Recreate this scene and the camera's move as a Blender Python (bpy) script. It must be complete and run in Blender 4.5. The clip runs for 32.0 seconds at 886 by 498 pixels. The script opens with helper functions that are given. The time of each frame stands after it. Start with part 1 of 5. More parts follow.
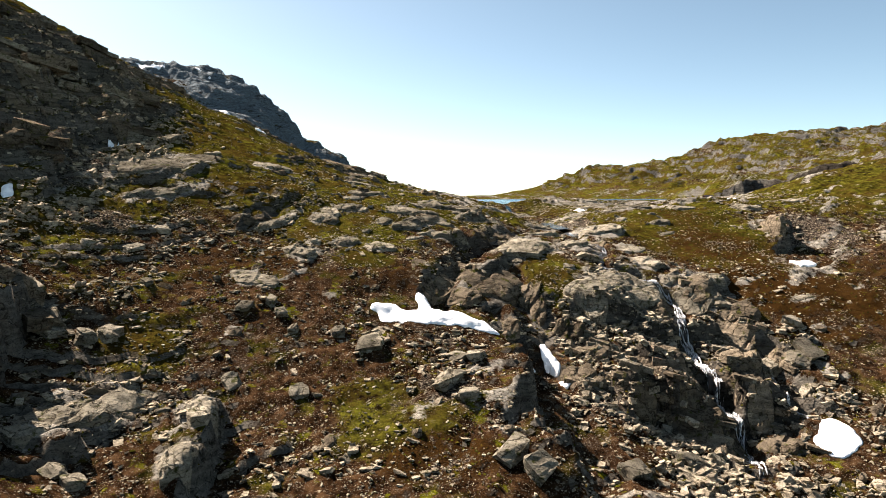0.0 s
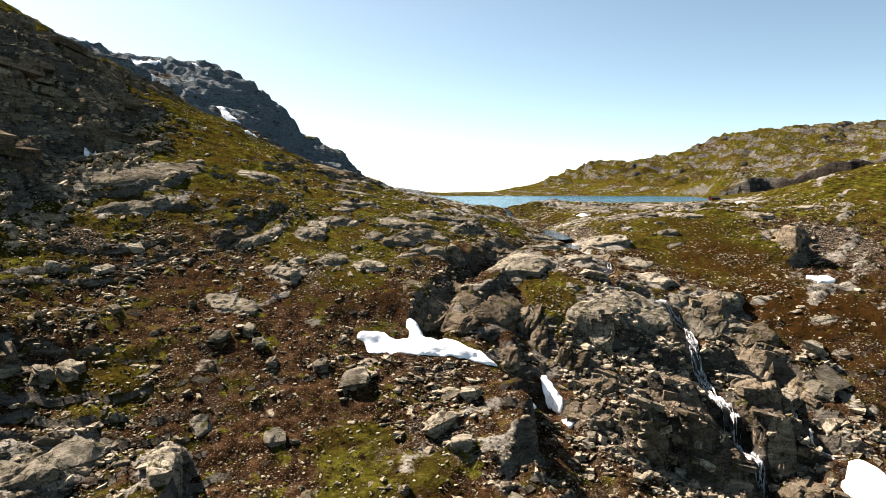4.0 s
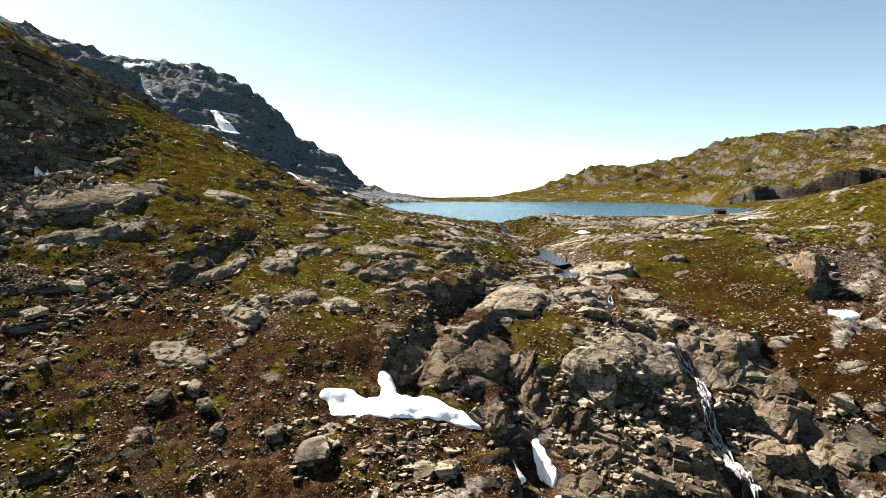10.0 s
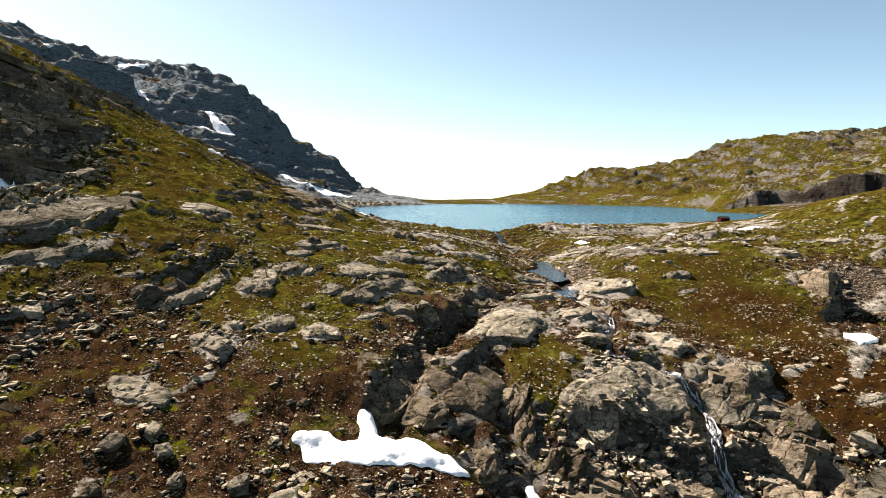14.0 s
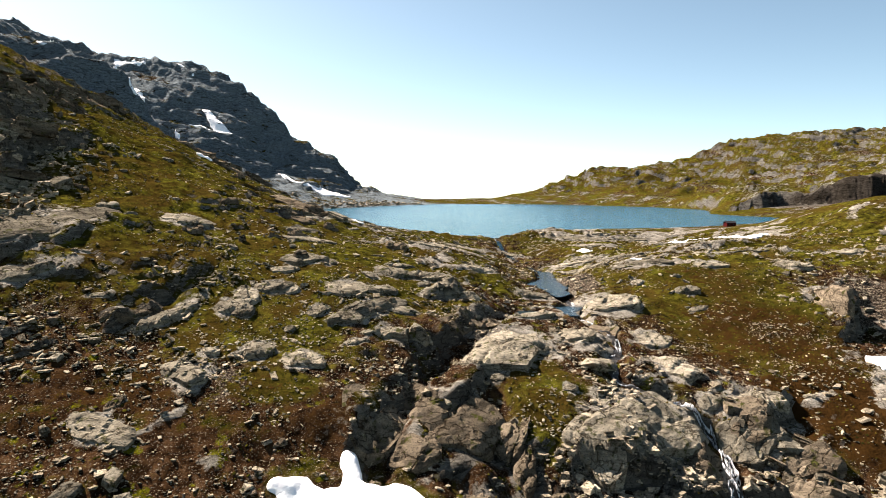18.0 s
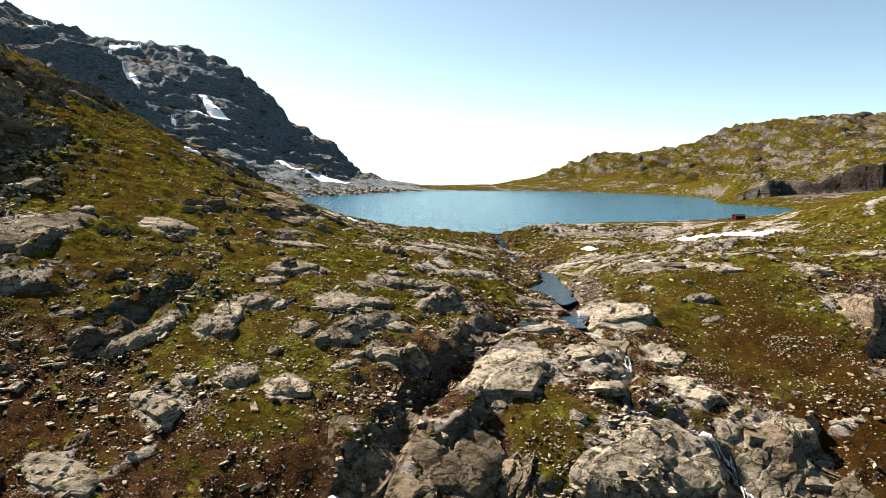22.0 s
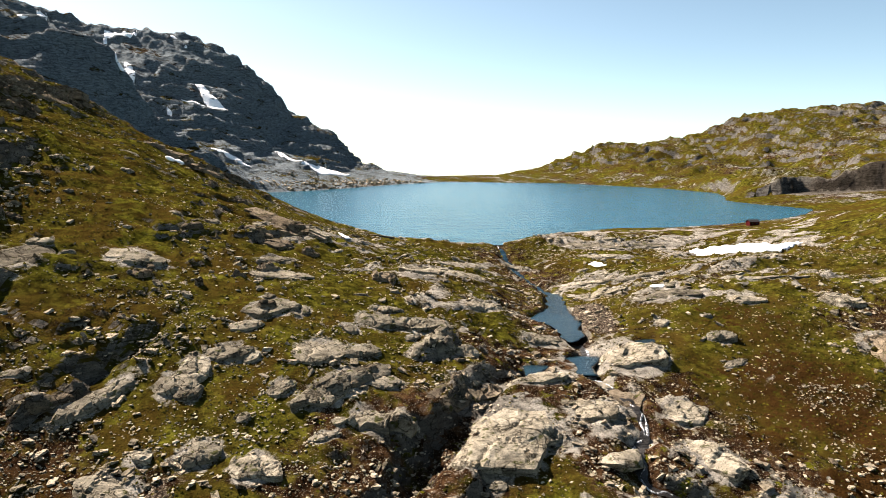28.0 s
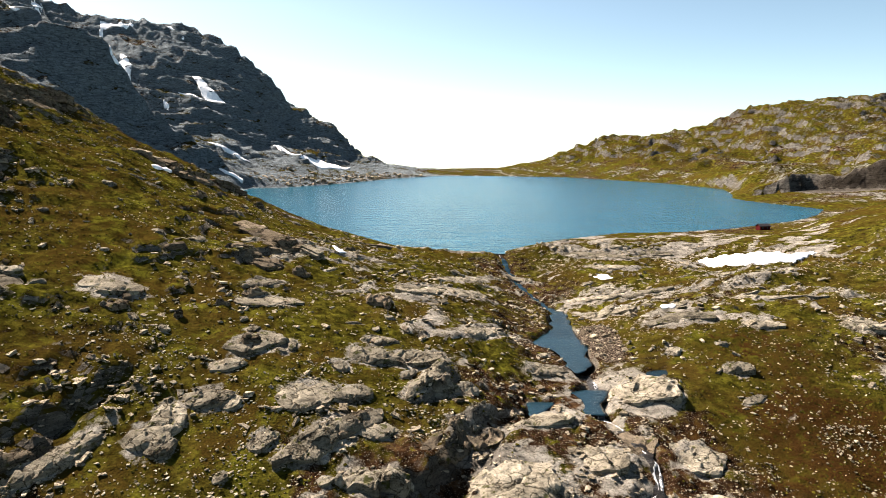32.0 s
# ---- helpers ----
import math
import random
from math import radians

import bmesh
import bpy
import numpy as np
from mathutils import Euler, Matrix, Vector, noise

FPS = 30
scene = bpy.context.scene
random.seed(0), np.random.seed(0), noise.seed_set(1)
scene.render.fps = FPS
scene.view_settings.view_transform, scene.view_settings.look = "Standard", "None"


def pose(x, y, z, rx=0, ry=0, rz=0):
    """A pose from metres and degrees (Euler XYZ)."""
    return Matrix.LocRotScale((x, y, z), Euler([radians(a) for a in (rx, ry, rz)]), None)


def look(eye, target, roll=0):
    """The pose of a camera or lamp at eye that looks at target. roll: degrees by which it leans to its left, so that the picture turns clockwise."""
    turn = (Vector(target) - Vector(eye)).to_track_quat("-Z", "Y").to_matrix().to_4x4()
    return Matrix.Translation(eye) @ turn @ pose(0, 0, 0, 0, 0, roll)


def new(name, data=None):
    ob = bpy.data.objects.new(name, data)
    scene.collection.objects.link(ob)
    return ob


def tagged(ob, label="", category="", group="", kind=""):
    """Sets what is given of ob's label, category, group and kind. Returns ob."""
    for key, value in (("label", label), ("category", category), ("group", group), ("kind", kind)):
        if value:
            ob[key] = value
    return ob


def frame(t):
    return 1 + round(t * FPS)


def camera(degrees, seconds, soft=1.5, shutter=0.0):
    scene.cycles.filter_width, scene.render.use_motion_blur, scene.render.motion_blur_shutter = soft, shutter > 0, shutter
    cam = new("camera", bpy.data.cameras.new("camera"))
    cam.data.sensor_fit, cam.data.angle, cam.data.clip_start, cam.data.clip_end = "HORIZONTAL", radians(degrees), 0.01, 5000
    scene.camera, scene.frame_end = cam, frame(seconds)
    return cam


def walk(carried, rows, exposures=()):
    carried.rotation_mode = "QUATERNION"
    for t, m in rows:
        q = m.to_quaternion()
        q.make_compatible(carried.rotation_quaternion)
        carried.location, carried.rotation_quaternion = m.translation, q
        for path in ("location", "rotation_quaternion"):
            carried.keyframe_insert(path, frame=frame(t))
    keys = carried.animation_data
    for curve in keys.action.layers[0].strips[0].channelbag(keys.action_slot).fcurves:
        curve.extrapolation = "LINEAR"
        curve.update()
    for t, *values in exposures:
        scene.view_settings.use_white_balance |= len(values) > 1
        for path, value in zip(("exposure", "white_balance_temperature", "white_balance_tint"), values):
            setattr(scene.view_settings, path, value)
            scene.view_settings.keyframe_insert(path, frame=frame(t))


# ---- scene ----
# ---- camera: seconds, x, y, z, then yaw to the left, pitch up and roll in degrees ----
FLIGHT = (
    (0, 0.00, 0.00, 2.60, -0.309, -4.510, -0.415),
    (1, 0.29, 2.04, 3.56, -0.257, -4.887, -0.465),
    (2, 0.61, 4.31, 4.60, -0.210, -5.097, -0.493),
    (3, 0.96, 6.34, 5.48, -0.173, -5.103, -0.528),
    (6, 2.37, 13.00, 7.93, -0.141, -5.060, -0.524),
    (7, 2.89, 15.13, 8.61, -0.135, -5.037, -0.514),
    (8, 3.41, 17.34, 9.31, -0.133, -5.018, -0.488),
    (9, 3.92, 19.28, 10.00, -0.119, -5.009, -0.506),
    (10, 4.48, 21.39, 10.66, -0.126, -4.986, -0.443),
    (11, 4.93, 23.27, 11.26, -0.123, -4.952, -0.407),
    (12, 5.41, 25.37, 11.93, -0.141, -4.972, -0.387),
    (13, 5.81, 27.24, 12.57, -0.155, -4.972, -0.380),
    (14, 6.18, 29.19, 13.24, -0.161, -4.997, -0.382),
    (17, 6.95, 34.69, 14.96, -0.135, -5.108, -0.318),
    (18, 7.14, 36.64, 15.73, -0.130, -5.244, -0.284),
    (19, 7.31, 38.67, 16.48, -0.100, -5.575, -0.307),
    (20, 7.50, 40.67, 17.23, -0.054, -5.977, -0.310),
    (21, 7.62, 42.48, 18.05, -0.042, -6.313, -0.291),
    (22, 7.77, 44.56, 19.07, -0.004, -6.714, -0.318),
    (23, 7.96, 46.49, 20.07, 0.041, -6.981, -0.330),
    (24, 8.14, 48.52, 21.10, 0.088, -7.238, -0.328),
    (25, 8.32, 50.40, 22.22, 0.109, -7.439, -0.318),
    (28, 8.96, 56.09, 25.77, 0.253, -8.061, -0.268),
    (29, 9.14, 57.94, 26.98, 0.318, -8.277, -0.301),
    (30, 9.26, 59.94, 28.17, 0.348, -8.518, -0.291),
    (31, 9.39, 61.88, 29.27, 0.382, -8.747, -0.297),
    (32, 9.56, 64.00, 30.47, 0.415, -9.059, -0.274),
)


def flown(x, y, z, yaw, pitch, roll):
    a, b = radians(yaw), radians(pitch)
    ahead = Vector((-math.sin(a) * math.cos(b), math.cos(a) * math.cos(b), math.sin(b)))
    eye = Vector((x, y, z))
    return look(eye, eye + ahead * 10, roll)


cam = camera(68.14, 32.0, 0.8)
walk(cam, [(t, flown(*row)) for t, *row in FLIGHT])
# ---- end of camera ----

# ---- light ----
SUN_FROM = Vector((-0.55, 0.47, 0.67)).normalized()
world = bpy.data.worlds.new("sky")
scene.world = world
world.use_nodes = True
wn, wl = world.node_tree.nodes, world.node_tree.links
wn.clear()
w_out, w_bg, w_sky = wn.new("ShaderNodeOutputWorld"), wn.new("ShaderNodeBackground"), wn.new("ShaderNodeTexSky")
w_co, w_max = wn.new("ShaderNodeTexCoord"), wn.new("ShaderNodeVectorMath")
w_sky.sky_type, w_sky.sun_disc = "NISHITA", False
w_sky.sun_elevation = math.asin(SUN_FROM.z)
w_sky.sun_rotation = math.atan2(SUN_FROM.x, SUN_FROM.y)
w_sky.altitude, w_sky.air_density, w_sky.dust_density, w_sky.ozone_density = 1200, 0.57, 1.6, 0.5
w_max.operation = "MAXIMUM"
w_max.inputs[1].default_value = (-2, -2, 0.012)
wl.new(w_co.outputs["Generated"], w_max.inputs[0])
wl.new(w_max.outputs[0], w_sky.inputs["Vector"])
w_tint = wn.new("ShaderNodeMix")
w_tint.data_type, w_tint.blend_type = "RGBA", "MULTIPLY"
w_tint.inputs["Factor"].default_value, w_tint.inputs["B"].default_value = 1.0, (1.13, 1.12, 0.90, 1)
wl.new(w_sky.outputs[0], w_tint.inputs["A"])
wl.new(w_tint.outputs["Result"], w_bg.inputs["Color"])
wl.new(w_bg.outputs[0], w_out.inputs["Surface"])
w_bg.inputs["Strength"].default_value = 0.0465
sun = new("sun", bpy.data.lights.new("sun", "SUN"))
sun.data.energy, sun.data.angle, sun.data.color = 4.9, radians(0.6), (1.0, 0.865, 0.765)
sun.matrix_world = look(SUN_FROM * 500, (0, 0, 0))
scene.view_settings.exposure = 2.28

# ---- relief ----
# Heights in metres over the lake: rows go south to north, columns west to east.
RELIEF_X = (-130, -95, -70, -50, -30, -10, 10, 30, 50, 70, 95, 130)
RELIEF = (
    (60, 29.5, 6.9, -8.7, -19.4, -26.4, -28.9, -29.6, -33.1, -35.8, -35.8, -32.9, -28.2),
    (80, 32.6, 9.5, -5.9, -16.1, -21.5, -23.2, -24.4, -30, -33.2, -31.4, -28.1, -24.1),
    (100, 36.7, 13.3, -2, -10.2, -13.1, -15, -18.6, -22, -25.7, -24.5, -22.6, -19.6),
    (120, 42.4, 18.9, 4.1, -1.7, -5, -6.6, -9.4, -12, -15.3, -16.3, -16.9, -13.9),
    (145, 51.5, 28.5, 14.8, 9.7, 4.2, 1.2, -4.2, -7, -8.5, -10.2, -9.9, -6.5),
    (175, 60.7, 40.7, 23.7, 16.5, 10.2, 4.4, 1.1, -4.6, -1.4, -0.9, -0.6, -0),
    (210, 62.2, 40.8, 29.6, 20.4, 11.9, 5.4, 1.3, -5.4, -3.0, -0.9, 0.4, 4.6),
    (250, 60.6, 41.6, 28.2, 17.1, 7.5, 2.0, 1.3, 0.7, 0.0, -1.9, -1.4, 5.5),
)
SHORE = ((-29, 296), (-64, 335), (-100, 400), (-126, 470), (-132, 536), (-110, 540), (-76, 584), (-42, 655),
         (3, 716), (47, 706), (84, 690), (119, 675), (148, 624), (179, 572), (195, 506), (180, 457), (168, 430), (171, 407),
         (184, 368), (165, 340), (144, 320), (111, 298), (89, 289), (70, 288), (47, 273), (33, 259), (24, 247), (11, 251),
         (-3, 256), (-12, 270))
CREST_WEST = ((-445, 700, 196), (-403, 760, 181), (-355, 760, 166), (-303, 760, 162), (-252, 760, 153), (-218, 760, 137),
              (-189, 760, 118), (-167, 760, 99), (-150, 760, 73), (-136, 760, 67), (-112, 760, 53), (-98, 760, 35),
              (-87, 760, 24), (-51, 760, 11), (-9, 760, 4.5), (50, 760, 1.2))
CREST_SHOULDER = ((-420, 430, 175), (-330, 500, 140), (-295, 530, 129), (-251, 530, 116), (-228, 530, 101), (-221, 530, 88),
                  (-200, 530, 57), (-166, 530, 38), (-150, 530, 22))
CREST_EAST = ((50, 780, 1.2), (106, 780, 14), (149, 780, 29), (173, 780, 40), (266, 780, 46), (293, 780, 54), (316, 780, 65),
              (346, 780, 75), (388, 780, 76), (429, 780, 81), (476, 780, 82), (600, 780, 95), (760, 600, 105))
CREST_BLUFF = ((170, 430, 8), (188, 431, 12), (205, 430, 14), (226, 426, 15), (240, 418, 21), (285, 404, 29), (340, 395, 38), (430, 390, 48))


def hermite(knots, v):
    """Indices and weights of smooth interpolation over uneven knots."""
    k = np.asarray(knots, float)
    v = np.clip(v, k[0], k[-1])
    i = np.clip(np.searchsorted(k, v, side="right") - 1, 0, len(k) - 2)
    h = k[i + 1] - k[i]
    t = (v - k[i]) / h
    h00, h10, h01, h11 = 2 * t**3 - 3 * t * t + 1, t**3 - 2 * t * t + t, -2 * t**3 + 3 * t * t, t**3 - t * t
    a, b = np.maximum(i - 1, 0), np.minimum(i + 2, len(k) - 1)
    s0, s1 = h10 * h / (k[i + 1] - k[a]), h11 * h / (k[b] - k[i])
    return (a, i, i + 1, b), (-s0, h00 - s1, h01 + s0, s1)


def smooth(a, b, v):
    t = np.clip((v - a) / (b - a), 0, 1)
    return t * t * (3 - 2 * t)


def lattice(ix, iy, seed):
    n = ix.astype(np.int32).view(np.uint32) * np.uint32(374761393) + iy.astype(np.int32).view(np.uint32) * np.uint32(668265263)
    n = n + np.uint32(seed * 974711 & 0xFFFFFFFF)
    n = (n ^ (n >> np.uint32(13))) * np.uint32(1274126177)
    return ((n ^ (n >> np.uint32(16))) & np.uint32(0xFFFF)) / 65535.0 * 2 - 1


def waves(x, y, size, seed, octaves=1, gain=0.5):
    """Value noise from -1 to 1, with octaves."""
    out, amp, total = 0.0, 1.0, 0.0
    for n in range(octaves):
        u, v = x / size * 2**n + 17.3 * n, y / size * 2**n - 9.1 * n
        iu, iv = np.floor(u), np.floor(v)
        fu, fv = u - iu, v - iv
        fu, fv = fu * fu * fu * (fu * (fu * 6 - 15) + 10), fv * fv * fv * (fv * (fv * 6 - 15) + 10)
        p, q = lattice(iu, iv, seed + n), lattice(iu + 1, iv, seed + n)
        r, s = lattice(iu, iv + 1, seed + n), lattice(iu + 1, iv + 1, seed + n)
        out = out + amp * ((p * (1 - fu) + q * fu) * (1 - fv) + (r * (1 - fu) + s * fu) * fv)
        total, amp = total + amp, amp * gain
    return out / total * 1.6


def to_line(x, y, line):
    """Distance to a polyline in plan, and the third value interpolated at the nearest place."""
    best, value = np.full(np.shape(x), 1e9), np.zeros(np.shape(x))
    for a, b in zip(line[:-1], line[1:]):
        dx, dy = b[0] - a[0], b[1] - a[1]
        t = np.clip(((x - a[0]) * dx + (y - a[1]) * dy) / (dx * dx + dy * dy + 1e-9), 0, 1)
        d = np.hypot(x - a[0] - t * dx, y - a[1] - t * dy)
        near = d < best
        best = np.where(near, d, best)
        if len(a) > 2:
            value = np.where(near, a[2] + t * (b[2] - a[2]), value)
    return best, value


def lake_distance(x, y):
    """Metres from the lake's edge, negative over the water."""
    d, _ = to_line(x, y, SHORE + SHORE[:1])
    inside = np.zeros(np.shape(x), bool)
    for a, b in zip(SHORE, SHORE[1:] + SHORE[:1]):
        cross = (a[1] > y) != (b[1] > y)
        inside ^= cross & (x < (b[0] - a[0]) * (y - a[1]) / (b[1] - a[1] + 1e-9) + a[0])
    return np.where(inside, -d, d)


def valley(x, y):
    """The slope with the waterfall, up to the lake's sill, with no detail."""
    (ia, wa), (ib, wb) = hermite([r[0] for r in RELIEF], y), hermite(RELIEF_X, x)
    table = np.array([r[1:] for r in RELIEF])
    z = sum(u * v * table[i, j] for i, u in zip(ia, wa) for j, v in zip(ib, wb))
    z = z + 0.55 * np.clip(-130 - x, 0, 160) + 0.06 * np.clip(x - 130, 0, 200)
    return z - 0.16 * np.clip(60 - y, 0, 300)


def basin(x, y, sd):
    """The mountains round the lake."""
    out = 0.0 * x
    x, y = x + 4 * waves(x, y, 45, 22, 2), y + 6 * waves(x, y, 45, 23, 2)
    for n, line in enumerate((CREST_WEST, CREST_SHOULDER, CREST_EAST, CREST_BLUFF)):
        d, zc = to_line(x, y, line)
        u = np.clip(sd, 0, None) / (np.clip(sd, 0, None) + d + 1e-6)
        if n == 3:
            ahead = np.interp(x, [p[0] for p in line], [p[1] for p in line]) + 4 * waves(x, y, 22, 66, 2) + 3.5 * waves(x, 0.2 * y, 9, 68, 2)
            u = smooth(-2, 3, y - ahead) * smooth(200, 60, d) * smooth(164, 215, x)
        rise = zc * u
        bend = waves(x, y, 62, 71 + n, 3) * np.minimum(5, rise * 0.12) * smooth(0, 60, d)
        out = np.maximum(out, rise + bend)
    out = out + (1.5 + 3 * waves(x, y, 26, 37, 3)) * smooth(0, 18, sd) * smooth(120, 160, x) * smooth(424, 440, y) * smooth(680, 600, y)
    east = smooth(-20, 80, x)
    out = out + waves(x, y, 28, 31, 4, 0.6) * smooth(2, 22, out) * 1.6
    out = out - 2.6 * east * smooth(3, 20, out) * smooth(0.35, 0.0, np.abs(waves(x + 0.5 * y, y - 0.5 * x, 34, 36, 3)))
    rock = smooth(4, 22, out) * (1 - 0.35 * east)
    out = terraced(x, y, out, 15.0, 0.16 * x, 0.5 * rock)
    out = terraced(x, y, out, 5.2, 0.16 * x, 0.75 * rock)
    return out - np.abs(waves(x + 0.3 * y, y * 0.4, 13, 14, 3)) * np.minimum(2.5, out * 0.05)


def scarps(x, y, size, seed):
    """Small ledges that strike north-east and break off to the south-east: height from 0 to 1, and how near the brow."""
    along, across = (x + 0.75 * y) * 0.8, (0.75 * x - y) * 0.8
    v = across / size + 1.3 * waves(along * 0.45, across, size * 1.3, seed, 2) + 7
    part = v - np.floor(v)
    weight = smooth(0.0, 0.6, waves(along * 0.6, across, size * 1.4, seed + 9, 3, 0.7))
    return (part * smooth(1.0, 0.86, part)) * weight, smooth(0.35, 0.8, part) * weight


def blobs(x, y, spots):
    out = 0.0 * x
    for cx, cy, rx, ry, turn, w in spots:
        c, s = math.cos(radians(turn)), math.sin(radians(turn))
        u, v = ((x - cx) * c + (y - cy) * s) / rx, ((y - cy) * c - (x - cx) * s) / ry
        out = np.maximum(out, w * smooth(1.3, 0.5, np.hypot(u, v)))
    return out


def terraced(x, y, z, step, dip, weight, brow=0.55, foot=0.92):
    """Breaks a slope into ledges along tilted beds."""
    lift = (z + dip + 0.8 * step * waves(x, y, 4 * step, 67, 3)) / step
    part = lift - np.floor(lift)
    return z + (smooth(brow, foot, part) - part + 0.12) * step * weight


def height(x, y):
    x, y = np.asarray(x, float), np.asarray(y, float)
    near, low = valley(x, y), np.max(y) < 200
    rough = smooth(8, 40, near) * 0.8
    near = near + waves(x, y, 16, 3, 2) * (0.45 + rough) + waves(x, y, 4.5, 12, 3) * (0.3 + 0.4 * rough)
    bare = 1 - 0.8 * blobs(x, y, GRASS_SPOTS)
    near = near + (0.55 * scarps(x, y, 11, 40)[0] + 0.32 * scarps(x, y, 4.5, 60)[0] - 0.25) * bare
    near = near + 0.55 * np.abs(waves(x + 0.7 * y, 0.7 * x - y, 3.6, 25, 3)) * (0.6 + rough + 0.6 * smooth(110, 130, y) * smooth(-50, 0, x)) * bare
    cliff = blobs(x, y, ((42, 96, 16, 15, 0, 1), (50, 108, 8, 10, 0, 0.8), (15, 103, 7, 12, 0, 0.5)))
    near = terraced(x, y, near, 4.6, 0.3 * x, 0.9 * cliff, 0.72, 0.95)
    near = terraced(x, y, near, 1.5, 0.3 * x, 0.75 * cliff, 0.62, 0.92)
    crest = smooth(-66, -80, x - 0.12 * (y - 150)) * smooth(196, 172, y)
    near = terraced(x, y, near, 6.5, -0.1 * y, 0.95 * crest, 0.7, 0.96)
    near = terraced(x, y, near, 1.9, -0.1 * y, 0.6 * crest, 0.6, 0.92)
    near = near + blobs(x, y, ((66, 264, 42, 9, 25, 2.1), (80, 213, 24, 7, 5, 1.6)))
    ledgy = smooth(-12, -40, x) * smooth(120, 150, y) * smooth(0.1, 0.7, 0.45 + waves(x, y, 30, 78, 2))
    near = terraced(x, y, near, 2.2, 0.3 * x - 0.12 * y, 0.62 * ledgy)
    near = near + breaks(x, y)
    if low:
        return carve(x, y, near)
    sd = lake_distance(x, y)
    far = basin(x, y, sd)
    z = near + (far - near) * smooth(252, 296, y + 0.15 * np.clip(x, 0, 100))
    z = z - 0.16 * np.clip(y - 800, 0, 6000)
    z = z + (8.5 * smooth(108, 172, x) + 1.3 * waves(x, y, 24, 38, 3) * smooth(100, 125, x)) * smooth(200, 245, y) * smooth(340, 285, y) * smooth(4, 28, sd)
    wet = np.exp(-((np.clip(sd, 0, 99) / 4.5) ** 2))
    z = z + (0.25 - z) * wet * smooth(235, 252, y)
    z = np.where(sd < 0, -0.3 + 0.14 * np.clip(sd, -40, 0), z)
    return carve(x, y, z)


def inside_of(x, y, outline):
    """Metres inside an outline in plan, negative outside."""
    ring = tuple(outline) + tuple(outline[:1])
    d, _ = to_line(x, y, ring)
    inside = np.zeros(np.shape(x), bool)
    for a, b in zip(ring[:-1], ring[1:]):
        inside ^= ((a[1] > y) != (b[1] > y)) & (x < (b[0] - a[0]) * (y - a[1]) / (b[1] - a[1] + 1e-9) + a[0])
    return np.where(inside, d, -d)


def close_to(x, y, line, margin):
    """Which places lie in the box round a line, widened by a margin."""
    p = np.array([q[:2] for q in line], float)
    (x0, y0), (x1, y1) = p.min(axis=0) - margin, p.max(axis=0) + margin
    return (x > x0) & (x < x1) & (y > y0) & (y < y1)


def breaks(x, y):
    """Steps where the beds break off: each line has its high side to the left, sharp at the brow and fading behind and below it."""
    out = np.zeros(np.shape(x))
    for n, (tall, *line) in enumerate(BREAKS):
        here = close_to(x, y, line, 7.0 * tall)
        if not here.any():
            continue
        u, v = x[here], y[here]
        u, v = u + 0.7 * waves(u, v, 2.6, 140 + n, 2), v + 0.7 * waves(u, v, 2.6, 170 + n, 2)
        best, side, share, run = np.full(u.shape, 1e9), np.zeros(u.shape), np.zeros(u.shape), 0.0
        for (ax, ay), (bx, by) in zip(line[:-1], line[1:]):
            dx, dy = bx - ax, by - ay
            size = math.hypot(dx, dy)
            t = np.clip(((u - ax) * dx + (v - ay) * dy) / size**2, 0, 1)
            d = np.hypot(u - ax - t * dx, v - ay - t * dy)
            near = d < best
            best = np.where(near, d, best)
            side = np.where(near, np.sign(dx * (v - ay) - dy * (u - ax)), side)
            share = np.where(near, run + t * size, share)
            run += size
        jag = waves(np.floor(share / 1.7) * 7.3, 0 * share + 3.1, 1.0, 90 + n)
        weight = smooth(0, 0.2, share / run) * smooth(1, 0.8, share / run) * (1 + 0.25 * jag)
        step = smooth(-0.6, 0.5, side * best + 0.5 * jag) - 0.42
        out[here] += tall * weight * step * np.exp(-best / (2.0 * tall))
    return out


def carve(x, y, z):
    """The pools and the bed of the brook."""
    z = z.copy()
    for outline, level in POOLS:
        m = close_to(x, y, outline, 11)
        if m.any():
            u, v, w = x[m], y[m], z[m]
            d = inside_of(u, v, outline) + 0.5 * waves(u, v, 2.5, 91, 2)
            w = w + (level + 0.5 - w) * smooth(-9, -1.5, d) * 0.75
            z[m] = w + (level - 0.7 - w) * smooth(-1.4, 0.6, d)
    for line, wide, deep in GULLIES:
        m = close_to(x, y, line, wide + 1.5)
        if m.any():
            d, _ = to_line(x[m], y[m], line)
            z[m] -= deep * smooth(wide, wide * 0.25, d + 0.5 * waves(x[m], y[m], 3, 33, 2))
    for line, wide in ((BROOK, 1.7), (FALLS, 2.0)):
        m = close_to(x, y, line, wide * 1.5)
        if m.any():
            d, _ = to_line(x[m], y[m], line)
            z[m] -= 0.8 * smooth(wide * 1.5, wide * 0.5, d)
    return z


